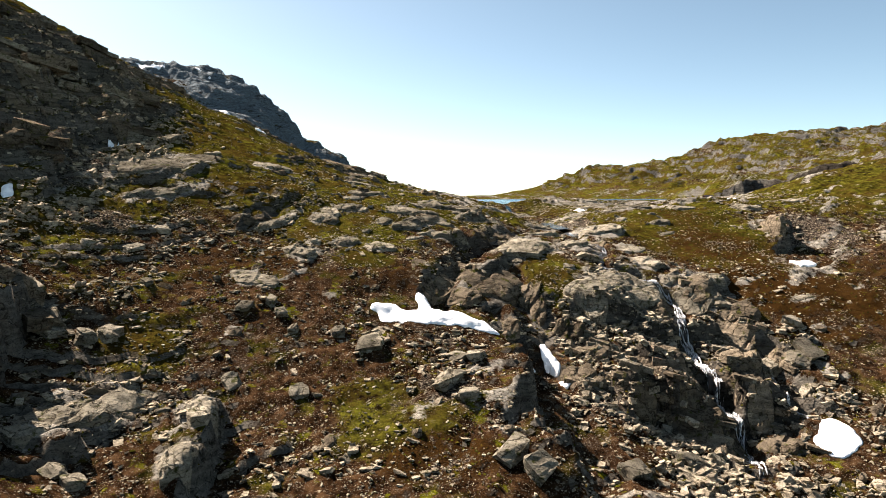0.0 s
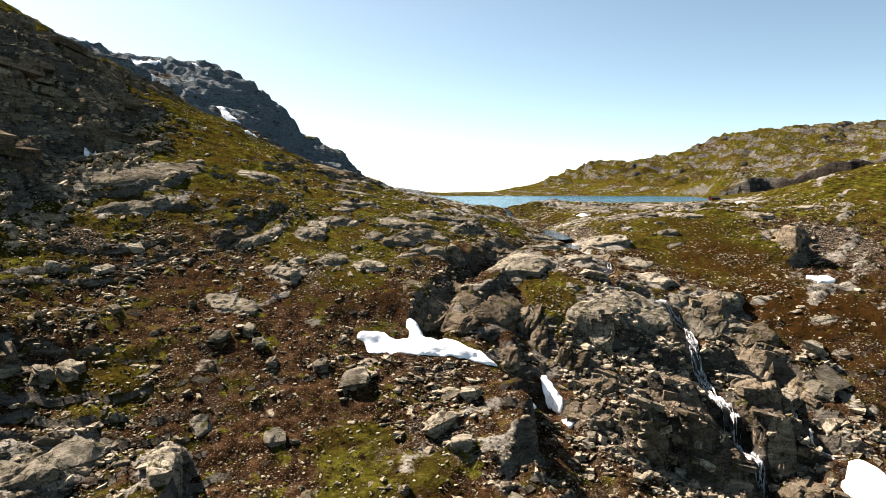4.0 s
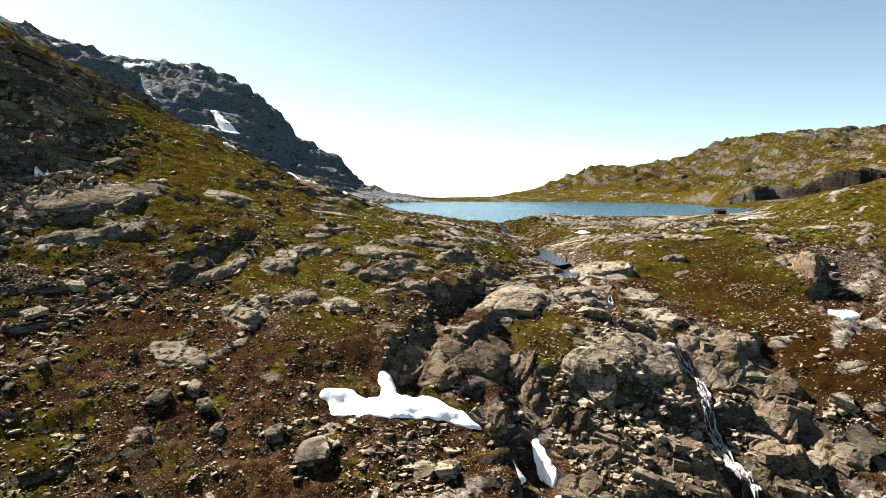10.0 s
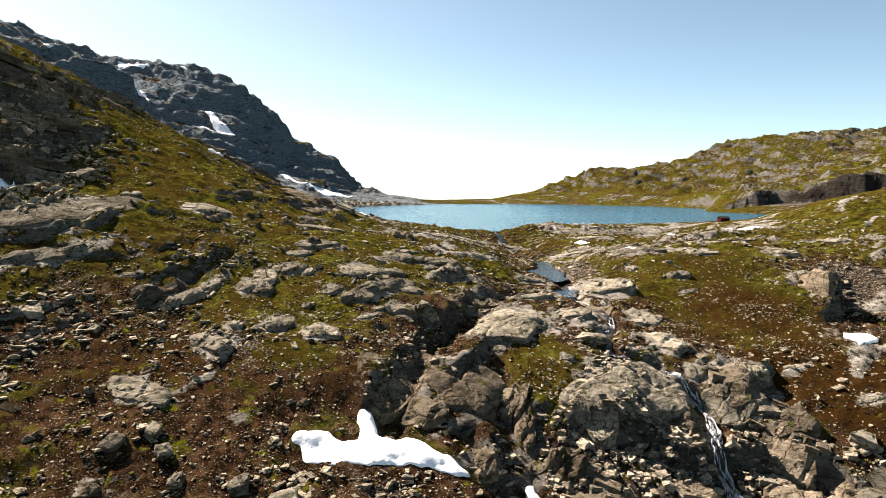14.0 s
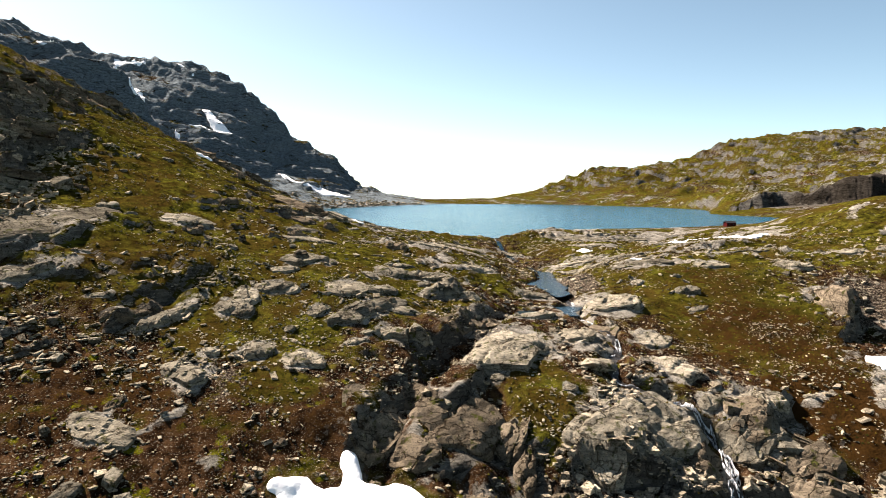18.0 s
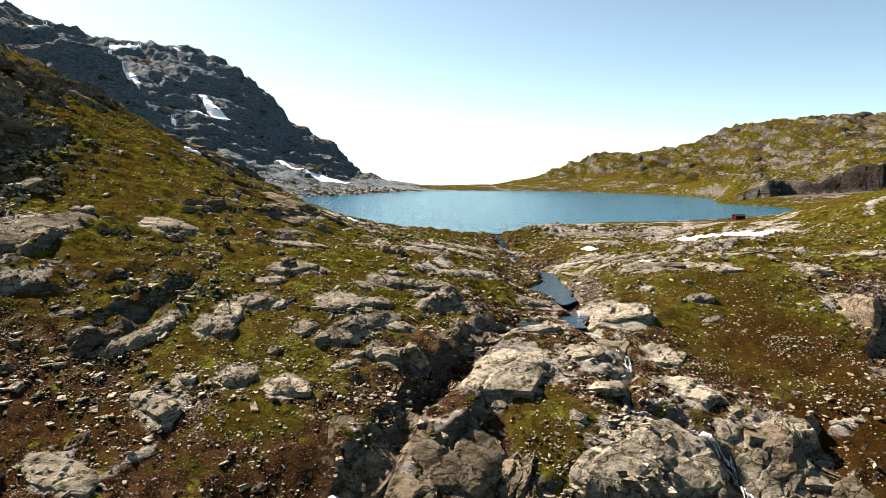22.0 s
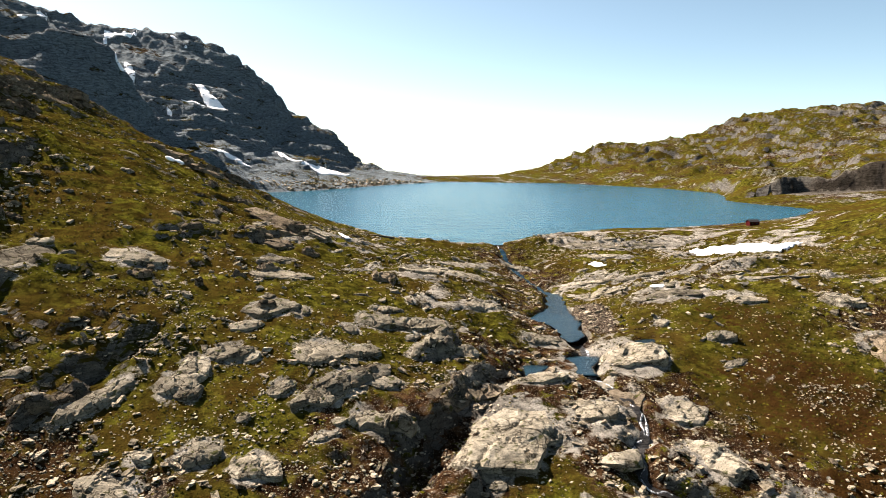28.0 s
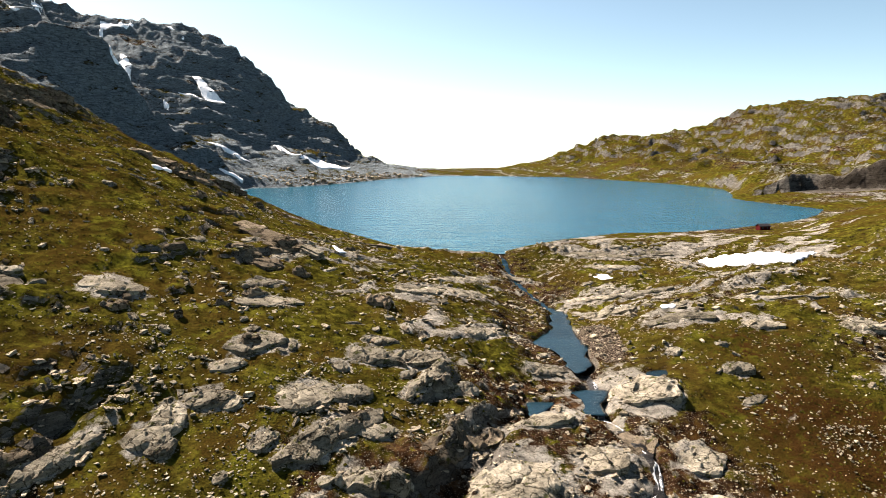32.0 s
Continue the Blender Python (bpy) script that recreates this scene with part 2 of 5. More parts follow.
# cover: centre x, y, radii, turn, strength
GRASS_SPOTS = ((60, 154, 17, 26, 0, 1), (-17, 128, 12, 11, 0, 0.9), (-58, 199, 30, 63, 0, 1), (-7, 148, 14, 19, 0, 0.8), (20, 121, 5, 10, 0, 1),
               (-14, 115, 7, 4, 0, 0.9), (-16, 162, 11, 11, 0, 0.9), (-25, 151, 7, 6, 0, 0.8), (-3, 161, 9, 8, 0, 0.7), (63, 165, 16, 17, 0, 0.6))
MEADOW_SPOTS = ((17, 165, 5, 7, 0, 0.8), (-5, 75, 10, 6, 0, 0.6), (-41, 89, 7, 7, 0, 0.8), (-9, 82, 7, 5, 0, 0.6), (-44, 90, 5, 3, 0, 0.6),
                (38, 109, 5, 3, 0, 0.8), (-75, 198, 16, 20, 0, 0.9), (100, 195, 30, 30, 0, 0.8), (70, 205, 25, 12, 0, 0.6), (-98, 222, 45, 34, 0, 1.1))
RUST_SPOTS = ((62, 124, 14, 10, 0, 0.85), (67, 112, 8, 8, 0, 0.7), (64, 128, 10, 10, 0, 0.8), (0, 70, 10, 5, 0, 0.6), (-67, 150, 4, 3, 0, 0.95),
              (-38, 136, 6, 4, 0, 0.4), (48, 146, 10, 7, 0, 0.4), (51, 137, 6, 7, 0, 0.55), (85, 130, 12, 14, 0, 0.6), (68, 142, 12, 12, 0, 0.6), (74, 122, 14, 12, 0, 0.8),
              (-38, 112, 18, 11, 0, 0.5), (-15, 111, 14, 8, 0, 0.5), (62, 147, 14, 13, 0, 0.65), (60, 166, 12, 12, 0, 0.42))
GRAVEL_SPOTS = ((-72, 132, 9, 10, 0, 1), (-60, 116, 8, 6, 0, 0.8), (-46, 98, 8, 6, 0, 0.4), (26, 90, 8, 6, 0, 1), (90, 157, 12, 13, 0, 0.9),
                (-23, 93, 11, 8, 0, 0.35), (37, 178, 4, 14, 0, 1), (24, 104, 5, 9, 0, 0.9), (-45, 108, 10, 13, 0, 0.4))
BARE_SPOTS = ((38, 100, 11, 14, 0, 0.5), (36, 160, 9, 10, 0, 0.3), (44, 205, 16, 14, 0, 0.35), (14, 105, 7, 12, 0, 0.35), (30, 128, 9, 9, 0, 0.3))
# outline in plan and level of each pool
POOLS = ((((32, 203), (35.1, 203), (33.6, 188.4), (34, 177.5), (33.4, 167), (30.1, 163.8), (29.1, 169.2), (28.2, 175.3), (25.1, 178), (26.2, 182.8), (29.7, 188.8)), -5.6),
         (((27, 157.3), (30, 159.5), (33.9, 159.5), (31.7, 154), (31.6, 150), (28.5, 150), (27.2, 154)), -6.6),
         (((40.4, 163.1), (44.2, 163.8), (43.9, 161.5), (40.6, 160.5)), -5.0),
         (((21.6, 154.2), (25.2, 154.2), (23.1, 150.6), (21, 149.6)), -6.5))
BROOK = ((24, 250), (25, 240), (26, 230), (30, 214), (33, 204), (32, 190), (32, 166), (32, 158), (31, 150), (34, 144), (35, 138), (32, 131), (31, 126),
         (32, 124.5), (38, 123.5))
FALLS = ((38, 123.5), (42, 121), (42.6, 118), (41.5, 112.5), (41.4, 108.5), (41.6, 104), (42, 100), (42.2, 97), (42.8, 93), (42.4, 88), (41, 80))
GULLIES = ((((20.6, 153), (16, 145), (12.7, 137.5), (9.3, 130), (6, 122)), 3.0, 1.6),
           (((13.7, 119), (14.8, 109), (15.7, 101), (17.1, 90), (19.5, 80), (18, 68)), 3.4, 1.1),
           (((6.3, 129.4), (4.2, 121), (1, 114.4), (0, 106)), 3.0, 1.6),
           (((42, 119), (47.6, 114.5), (52.5, 106.4), (55, 98)), 3.2, 2.2),
           (((-37.5, 128.2), (-33.8, 133.4), (-29.3, 141)), 2.0, 1.2))
# height of each step, then its line in plan
BREAKS = ((1.7, (6.8, 129.9), (8.8, 134.3), (12.1, 143.2)),
          (2.0, (-3.9, 105.8), (-0.7, 114.3), (3.3, 121.2)),
          (1.6, (6.5, 114.2), (10.6, 118.4), (13.7, 124.5)),
          (2.4, (-38.7, 122.3), (-35.5, 126.1), (-33.7, 134.6)),
          (1.3, (-66.5, 126.7), (-58.5, 134.4), (-52.8, 139.0), (-49.4, 149.2)),
          (3.0, (73.8, 143.5), (81.7, 152.4), (86.7, 163.3)),
          (4.0, (21.5, 109.8), (26.8, 109.8), (34.0, 108.8)),
          (2.2, (47.8, 118.8), (52.9, 121.2), (56.4, 127.2)),
          (1.8, (4.6, 144.2), (8.7, 148.7), (10.3, 158.7)),
          (2.0, (-29.7, 175.0), (-25.9, 189.4), (-19.3, 206.0)),
          (4.5, (17.5, 65.0), (14.7, 70.3), (13.5, 74.4), (10.4, 78.7), (12.1, 85.9), (12.1, 94.2), (7.4, 98.4)),
          (2.2, (-44.0, 60.0), (-39.4, 67.6), (-35.5, 73.4)),
          (3.5, (-25.3, 60.0), (-25.0, 69.0), (-28.0, 81.3)),
          (1.6, (-23.4, 69.4), (-19.0, 71.5), (-16.8, 76.1)),
          (5.0, (25.0, 88.6), (32.8, 91.7), (40.0, 92.7)),
          (4.0, (41.5, 101.0), (45.0, 93.5), (52.3, 93.0)),
          (4.2, (-69.0, 112.0), (-76.0, 131.9), (-77.7, 143.7), (-72.9, 157.0), (-75.6, 173.3)),
          (5.0, (-87.4, 134.6), (-90.0, 153.0), (-92.4, 164.5)),
          (8.0, (-49.5, 58.0), (-51.5, 72.0), (-53.5, 80.0), (-57.0, 93.0)))
# ---- end of relief ----


def link(src, dst):
    src.id_data.links.new(src, dst)


def material(name, roughness=0.9):
    m = bpy.data.materials.new(name)
    m.use_nodes = True
    b = m.node_tree.nodes["Principled BSDF"]
    b.inputs["Roughness"].default_value = roughness
    b.inputs["Specular IOR Level"].default_value = 0.5 if roughness < 0.5 else 0.0
    return m, m.node_tree.nodes, b


def noise_tex(nodes, scale, detail=6.0, rough=0.6, co=None, distortion=0.0):
    n = nodes.new("ShaderNodeTexNoise")
    n.inputs["Scale"].default_value, n.inputs["Detail"].default_value = scale, detail
    n.inputs["Roughness"].default_value, n.inputs["Distortion"].default_value = rough, distortion
    if co is None:
        co = nodes.new("ShaderNodeNewGeometry").outputs["Position"]
    link(co, n.inputs["Vector"])
    return n.outputs["Fac"]


def ramp(nodes, fac, *stops):
    r = nodes.new("ShaderNodeValToRGB")
    while len(r.color_ramp.elements) < len(stops):
        r.color_ramp.elements.new(0.5)
    for e, (p, c) in zip(r.color_ramp.elements, stops):
        e.position, e.color = p, (c, c, c, 1) if isinstance(c, (int, float)) else (*c, 1)
    link(fac, r.inputs["Fac"])
    return r.outputs["Color"]


def mix(nodes, fac, a, b, blend="MIX"):
    n = nodes.new("ShaderNodeMix")
    n.data_type, n.blend_type = "RGBA", blend
    for s, v in ((n.inputs["Factor"], fac), (n.inputs["A"], a), (n.inputs["B"], b)):
        if isinstance(v, bpy.types.NodeSocket):
            link(v, s)
        elif isinstance(v, tuple):
            s.default_value = (*v, 1)
        else:
            s.default_value = v
    return n.outputs["Result"]


def calc(nodes, op, a, b=0.0, c=0.0):
    n = nodes.new("ShaderNodeMath")
    n.operation = op
    for s, v in zip(n.inputs, (a, b, c)):
        if isinstance(v, bpy.types.NodeSocket):
            link(v, s)
        else:
            s.default_value = v
    return n.outputs[0]


def attribute(nodes, name):
    n = nodes.new("ShaderNodeAttribute")
    n.attribute_name = name
    return n.outputs["Fac"]


def bump(nodes, b, fac, distance, strength=1.0):
    n = nodes.new("ShaderNodeBump")
    n.inputs["Distance"].default_value, n.inputs["Strength"].default_value = distance, strength
    link(fac, n.inputs["Height"])
    link(n.outputs["Normal"], b.inputs["Normal"])


def rock_colour(nodes, fine):
    """Grey gneiss, weathered to tan, with dark lichen, bands and cracks."""
    geo = nodes.new("ShaderNodeNewGeometry")
    stretch = nodes.new("ShaderNodeMapping")
    stretch.inputs["Rotation"].default_value = (0.5, 0.25, 0.7)
    stretch.inputs["Scale"].default_value = (0.35, 0.35, 2.2)
    link(geo.outputs["Position"], stretch.inputs["Vector"])
    band = noise_tex(nodes, 0.55 * fine, 9, 0.7, stretch.outputs["Vector"], 0.6)
    blot = noise_tex(nodes, 0.5 * fine, 8, 0.68)
    c = ramp(nodes, band, (0.32, (0.075, 0.069, 0.058)), (0.46, (0.185, 0.17, 0.143)), (0.64, (0.30, 0.278, 0.236)))
    c = mix(nodes, ramp(nodes, blot, (0.52, 0.0), (0.66, 0.75)), c, (0.07, 0.062, 0.05))
    speck = noise_tex(nodes, 4.5 * fine, 5, 0.75)
    c = mix(nodes, ramp(nodes, speck, (0.54, 0.0), (0.64, 0.8)), c, (0.04, 0.036, 0.03))
    wobble = mix(nodes, 0.26, geo.outputs["Position"], blot_vector(nodes, fine))
    cell = nodes.new("ShaderNodeTexVoronoi")
    cell.feature = "DISTANCE_TO_EDGE"
    cell.inputs["Scale"].default_value = 0.36 * fine
    tilt = nodes.new("ShaderNodeMapping")
    tilt.inputs["Rotation"].default_value = (0.3, 0.2, 0.8)
    tilt.inputs["Scale"].default_value = (0.45, 1.0, 1.8)
    link(wobble, tilt.inputs["Vector"])
    link(tilt.outputs["Vector"], cell.inputs["Vector"])
    crack = ramp(nodes, cell.outputs["Distance"], (0.0, 0.0), (0.04, 1.0))
    c = mix(nodes, 1.0, c, mix(nodes, crack, (0.28, 0.26, 0.23), (1.0, 1.0, 1.0)), "MULTIPLY")
    thin = nodes.new("ShaderNodeTexVoronoi")
    thin.feature = "DISTANCE_TO_EDGE"
    thin.inputs["Scale"].default_value = 1.15 * fine
    link(tilt.outputs["Vector"], thin.inputs["Vector"])
    c = mix(nodes, 1.0, c, ramp(nodes, thin.outputs["Distance"], (0.0, 0.5), (0.035, 1.0)), "MULTIPLY")
    relief = calc(nodes, "ADD", calc(nodes, "MULTIPLY", band, 0.9), calc(nodes, "MULTIPLY", crack, 0.35))
    return c, relief, speck


def blot_vector(nodes, fine):
    n = nodes.new("ShaderNodeTexNoise")
    n.inputs["Scale"].default_value, n.inputs["Detail"].default_value = 0.5 * fine, 5
    link(nodes.new("ShaderNodeNewGeometry").outputs["Position"], n.inputs["Vector"])
    big = nodes.new("ShaderNodeVectorMath")
    big.operation = "SCALE"
    big.inputs["Scale"].default_value = 14.0 / fine
    link(n.outputs["Color"], big.inputs[0])
    return big.outputs[0]


def make_rock(name, tint, fine=1.0, islands=False):
    m, nodes, b = material(name, 0.86)
    c, band, speck = rock_colour(nodes, fine)
    if islands:
        pick = nodes.new("ShaderNodeNewGeometry").outputs["Random Per Island"]
    else:
        pick = nodes.new("ShaderNodeObjectInfo").outputs["Random"]
    c = mix(nodes, 1.0, c, ramp(nodes, pick, (0.0, tuple(0.62 * t for t in tint)), (0.55, tint), (1.0, tuple(1.3 * t for t in tint))), "MULTIPLY")
    moss = noise_tex(nodes, 0.8 * fine, 5, 0.6)
    c = mix(nodes, ramp(nodes, moss, (0.58, 0.0), (0.66, 0.85)), c, (0.030, 0.033, 0.005))
    link(c, b.inputs["Base Color"])
    both = calc(nodes, "ADD", band, calc(nodes, "MULTIPLY", speck, 0.35))
    bump(nodes, b, both, 0.5, 0.9)
    return m


def make_ground():
    m, nodes, b = material("alpine_ground", 0.93)
    geo = nodes.new("ShaderNodeNewGeometry")
    up = nodes.new("ShaderNodeSeparateXYZ")
    link(geo.outputs["True Normal"], up.inputs[0])
    stone, band, speck = rock_colour(nodes, 1.0)
    n1, n2, n3 = noise_tex(nodes, 0.09, 8, 0.62), noise_tex(nodes, 0.6, 8, 0.65), noise_tex(nodes, 3.5, 5, 0.7)
    grass = ramp(nodes, n2, (0.34, (0.006, 0.0055, 0.001)), (0.5, (0.030, 0.027, 0.004)), (0.66, (0.078, 0.070, 0.010)))
    grass = mix(nodes, ramp(nodes, n1, (0.42, 0.0), (0.60, 0.8)), grass, (0.036, 0.022, 0.005))
    grass = mix(nodes, ramp(nodes, noise_tex(nodes, 0.22, 7, 0.66), (0.53, 0.0), (0.64, 0.85)), grass, ramp(nodes, n2, (0.36, (0.022, 0.022, 0.003)), (0.6, (0.090, 0.086, 0.010))))
    soil = ramp(nodes, n2, (0.36, (0.005, 0.0027, 0.0013)), (0.5, (0.022, 0.0115, 0.0055)), (0.62, (0.062, 0.034, 0.016)))
    soil = mix(nodes, ramp(nodes, noise_tex(nodes, 0.16, 7, 0.65), (0.54, 0.0), (0.66, 0.8)), soil, ramp(nodes, n2, (0.36, (0.009, 0.010, 0.0012)), (0.6, (0.062, 0.060, 0.005))))
    soil = mix(nodes, ramp(nodes, noise_tex(nodes, 0.33, 6, 0.62), (0.60, 0.0), (0.66, 0.9)), soil, ramp(nodes, n3, (0.35, (0.03, 0.032, 0.003)), (0.65, (0.12, 0.115, 0.006))))
    pebble = noise_tex(nodes, 5.0, 3, 0.6)
    soil = mix(nodes, ramp(nodes, pebble, (0.60, 0.0), (0.64, 0.8)), soil, (0.16, 0.135, 0.105))
    gravel = ramp(nodes, n3, (0.4, (0.010, 0.007, 0.005)), (0.52, (0.04, 0.03, 0.022)), (0.64, (0.24, 0.20, 0.15)))
    rust = (0.034, 0.016, 0.004)
    jitter = calc(nodes, "MULTIPLY", calc(nodes, "SUBTRACT", n2, 0.5), 1.5)

    def cover(name, low=0.35, high=0.62):
        return ramp(nodes, calc(nodes, "ADD", attribute(nodes, name), jitter), (low, 0.0), (high, 1.0))

    c = mix(nodes, cover("grass"), soil, grass)
    c = mix(nodes, cover("rust"), c, mix(nodes, n3, rust, (0.016, 0.009, 0.0035)))
    c = mix(nodes, cover("gravel", 0.45, 0.6), c, gravel)
    c_soft = c
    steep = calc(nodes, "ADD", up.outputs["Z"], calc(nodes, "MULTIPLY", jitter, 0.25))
    # Far rock is tinted bluish: distance haze painted into the stone colour.
    stone = mix(nodes, attribute(nodes, "far_haze"), stone, mix(nodes, 1.0, stone, (0.66, 0.83, 1.06), "MULTIPLY"))
    # Darkens stone by mask: partly its own dark tone, partly painted shade.
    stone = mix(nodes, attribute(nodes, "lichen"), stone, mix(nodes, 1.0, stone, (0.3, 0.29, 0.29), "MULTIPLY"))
    c = mix(nodes, cover("rock", 0.40, 0.58), c_soft, stone)
    # Steep faces take darkened stone: their shade is put into the colour.
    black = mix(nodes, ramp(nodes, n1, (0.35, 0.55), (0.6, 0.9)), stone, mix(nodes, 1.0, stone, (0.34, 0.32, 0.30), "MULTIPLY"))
    black = mix(nodes, attribute(nodes, "far_haze"), black, stone)
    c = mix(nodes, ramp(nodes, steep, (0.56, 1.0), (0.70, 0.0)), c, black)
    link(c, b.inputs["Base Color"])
    both = calc(nodes, "ADD", calc(nodes, "MULTIPLY", n2, 0.8), calc(nodes, "MULTIPLY", n3, 0.45))
    crags = calc(nodes, "MULTIPLY", attribute(nodes, "far_haze"), noise_tex(nodes, 0.16, 9, 0.68))
    both = calc(nodes, "ADD", both, calc(nodes, "MULTIPLY", crags, 5.0))
    bump(nodes, b, both, 0.8, 1.0)
    return m


def make_water(name, colour, wave, size, roughness):
    m, nodes, b = material(name, roughness)
    wide = nodes.new("ShaderNodeMapping")
    wide.inputs["Scale"].default_value = (0.35, 1.0, 1.0)
    link(nodes.new("ShaderNodeNewGeometry").outputs["Position"], wide.inputs["Vector"])
    n = noise_tex(nodes, 0.09, 8, 0.68, wide.outputs["Vector"])
    link(ramp(nodes, n, (0.35, tuple(0.62 * v for v in colour)), (0.65, tuple(1.25 * v for v in colour))), b.inputs["Base Color"])
    b.inputs["IOR"].default_value = 1.33
    bump(nodes, b, noise_tex(nodes, size, 5, 0.65, wide.outputs["Vector"]), wave)
    return m


def make_snow():
    m, nodes, b = material("old_snow", 0.7)
    n = noise_tex(nodes, 0.7, 6, 0.6)
    link(ramp(nodes, n, (0.35, (0.72, 0.73, 0.76)), (0.6, (0.9, 0.9, 0.9))), b.inputs["Base Color"])
    bump(nodes, b, n, 0.3, 0.6)
    return m


GROUND, SNOW = make_ground(), make_snow()
ROCK_PALE, ROCK_DARK = make_rock("pale_gneiss", (0.88, 0.85, 0.77)), make_rock("dark_gneiss", (0.60, 0.53, 0.45))
SCREE = make_rock("scree_stone", (1.42, 1.31, 1.14), 2.0, True)
LAKE = make_water("lake_water", (0.003, 0.052, 0.084), 0.9, 0.2, 0.17)
WET = make_water("wet_rock", (0.014, 0.012, 0.010), 0.35, 1.5, 0.4)
BROOK_M = make_water("brook_water", (0.006, 0.018, 0.026), 0.12, 1.5, 0.08)


def mesh_of(name, verts, faces, mat, flat=True):
    """A mesh from arrays, faces all of one size."""
    verts, faces = np.asarray(verts, np.float32), np.asarray(faces, np.int32)
    me = bpy.data.meshes.new(name)
    k = faces.shape[1]
    me.vertices.add(len(verts))
    me.vertices.foreach_set("co", verts.ravel())
    me.loops.add(faces.size)
    me.loops.foreach_set("vertex_index", faces.ravel())
    me.polygons.add(len(faces))
    me.polygons.foreach_set("loop_start", np.arange(0, faces.size, k, dtype=np.int32))
    me.polygons.foreach_set("use_smooth", np.full(len(faces), not flat))
    me.materials.append(mat)
    me.update(calc_edges=True)
    return me


def spread(a, b, step, grow, most, limit):
    """Grid lines from a to b by step, then on to both limits in growing steps."""
    mid = list(np.arange(a, b, step))
    left, right, s = [], [], step
    v = a
    while v > limit[0]:
        s = min(s * grow, most if v > limit[2] else s * grow)
        v -= s
        left.append(v)
    v, s = mid[-1], step
    while v < limit[1]:
        s = min(s * grow, most if v < limit[3] else s * grow)
        v += s
        right.append(v)
    return np.array(left[::-1] + mid + right)


# ---- ground ----
gx = spread(-112, 122, 0.6, 1.03, 2.3, (-1600, 1800, -480, 500))
gy = spread(56, 262, 0.55, 1.02, 2.1, (-260, 4200, -60, 800))
X, Y = np.meshgrid(gx, gy)
Z = height(X, Y)
ids = np.arange(X.size).reshape(X.shape)
quads = np.stack([ids[:-1, :-1], ids[:-1, 1:], ids[1:, 1:], ids[1:, :-1]], -1).reshape(-1, 4)
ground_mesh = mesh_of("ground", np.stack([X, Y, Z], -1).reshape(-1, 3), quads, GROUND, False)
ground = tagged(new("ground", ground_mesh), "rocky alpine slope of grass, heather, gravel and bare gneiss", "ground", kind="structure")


def cover_masks(x, y, z):
    sd = lake_distance(x, y)
    n = waves(x, y, 22, 51, 3)
    grass = np.maximum(np.maximum(blobs(x, y, GRASS_SPOTS), blobs(x, y, MEADOW_SPOTS)), (0.36 + 0.42 * smooth(-8, 1, z + 3 * n) + 0.3 * n) * smooth(-18, -8, z + 5 * n))
    grass = np.where(y > 300, 0.74 + 0.4 * n - 0.35 * smooth(0, -80, x) * smooth(25, 90, z), grass)
    rock = 0.55 * scarps(x, y, 11, 40)[1] + 0.4 * scarps(x, y, 4.5, 60)[1] - 0.22 + 0.3 * waves(x + 0.7 * y, 1.6 * (0.7 * x - y), 13, 57, 3)
    rock = rock - 0.5 * blobs(x, y, GRASS_SPOTS) + 0.21 * smooth(110, 130, y) * smooth(-60, -5, x) * smooth(300, 250, y) + 0.3 * smooth(225, 245, y) * smooth(-30, 10, x) * smooth(125, 100, x) + blobs(x, y, BARE_SPOTS)
    beds = 0.34 * waves(x + 0.4 * y, 5.0 * z + 0.5 * x, 26, 19, 5, 0.8) + 0.3 * waves(x, y, 9, 20, 4, 0.8)
    rock = np.where(y > 300, 0.22 + 0.4 * smooth(40, -60, x) + beds + 0.3 * smooth(9, 1, sd) * smooth(100, 0, x) + blobs(x, y, ((240, 388, 70, 24, -8, 0.2),)), rock)
    gravel = np.maximum(0.2 + 0.35 * waves(x, y, 9, 77, 2) - 0.3 * grass, 0.8 * blobs(x, y, GRAVEL_SPOTS))
    rust = blobs(x, y, RUST_SPOTS) + 0.15 * waves(x, y, 14, 63, 2)
    # Far rock that takes the painted haze tint, strongest in the west.
    far_haze = smooth(330, 420, y) * (0.25 + 0.75 * smooth(60, -20, x))
    bluff = CREST_BLUFF + ((450, 388, 50),)
    wall = smooth(15, 8, np.abs(y + 3 - np.interp(x, [p[0] for p in bluff], [p[1] for p in bluff]))) * smooth(198, 210, x) * smooth(440, 400, x)
    # The bluff's face carries its shade as darker colour.
    lichen = np.maximum(wall, 0.4 * smooth(330, 420, y) * smooth(20, 90, x))
    # Dark brown rock at cliff and gullies, with gully shade painted in.
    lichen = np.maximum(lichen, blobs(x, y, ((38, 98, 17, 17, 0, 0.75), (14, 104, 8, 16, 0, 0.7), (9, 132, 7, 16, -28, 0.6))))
    lichen = np.maximum(lichen, 0.12 * smooth(-66, -78, x) * smooth(200, 180, y))
    return dict(grass=grass, rock=np.maximum(rock, wall), gravel=gravel, rust=rust, far_haze=far_haze * (1 - wall), lichen=lichen)


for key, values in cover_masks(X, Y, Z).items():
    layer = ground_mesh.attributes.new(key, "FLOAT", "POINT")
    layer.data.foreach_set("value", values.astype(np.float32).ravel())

lake_x, lake_y = np.meshgrid(np.linspace(-150, 215, 60), np.linspace(246, 735, 80))
lake_ids = np.arange(lake_x.size).reshape(lake_x.shape)
lake_q = np.stack([lake_ids[:-1, :-1], lake_ids[:-1, 1:], lake_ids[1:, 1:], lake_ids[1:, :-1]], -1).reshape(-1, 4)
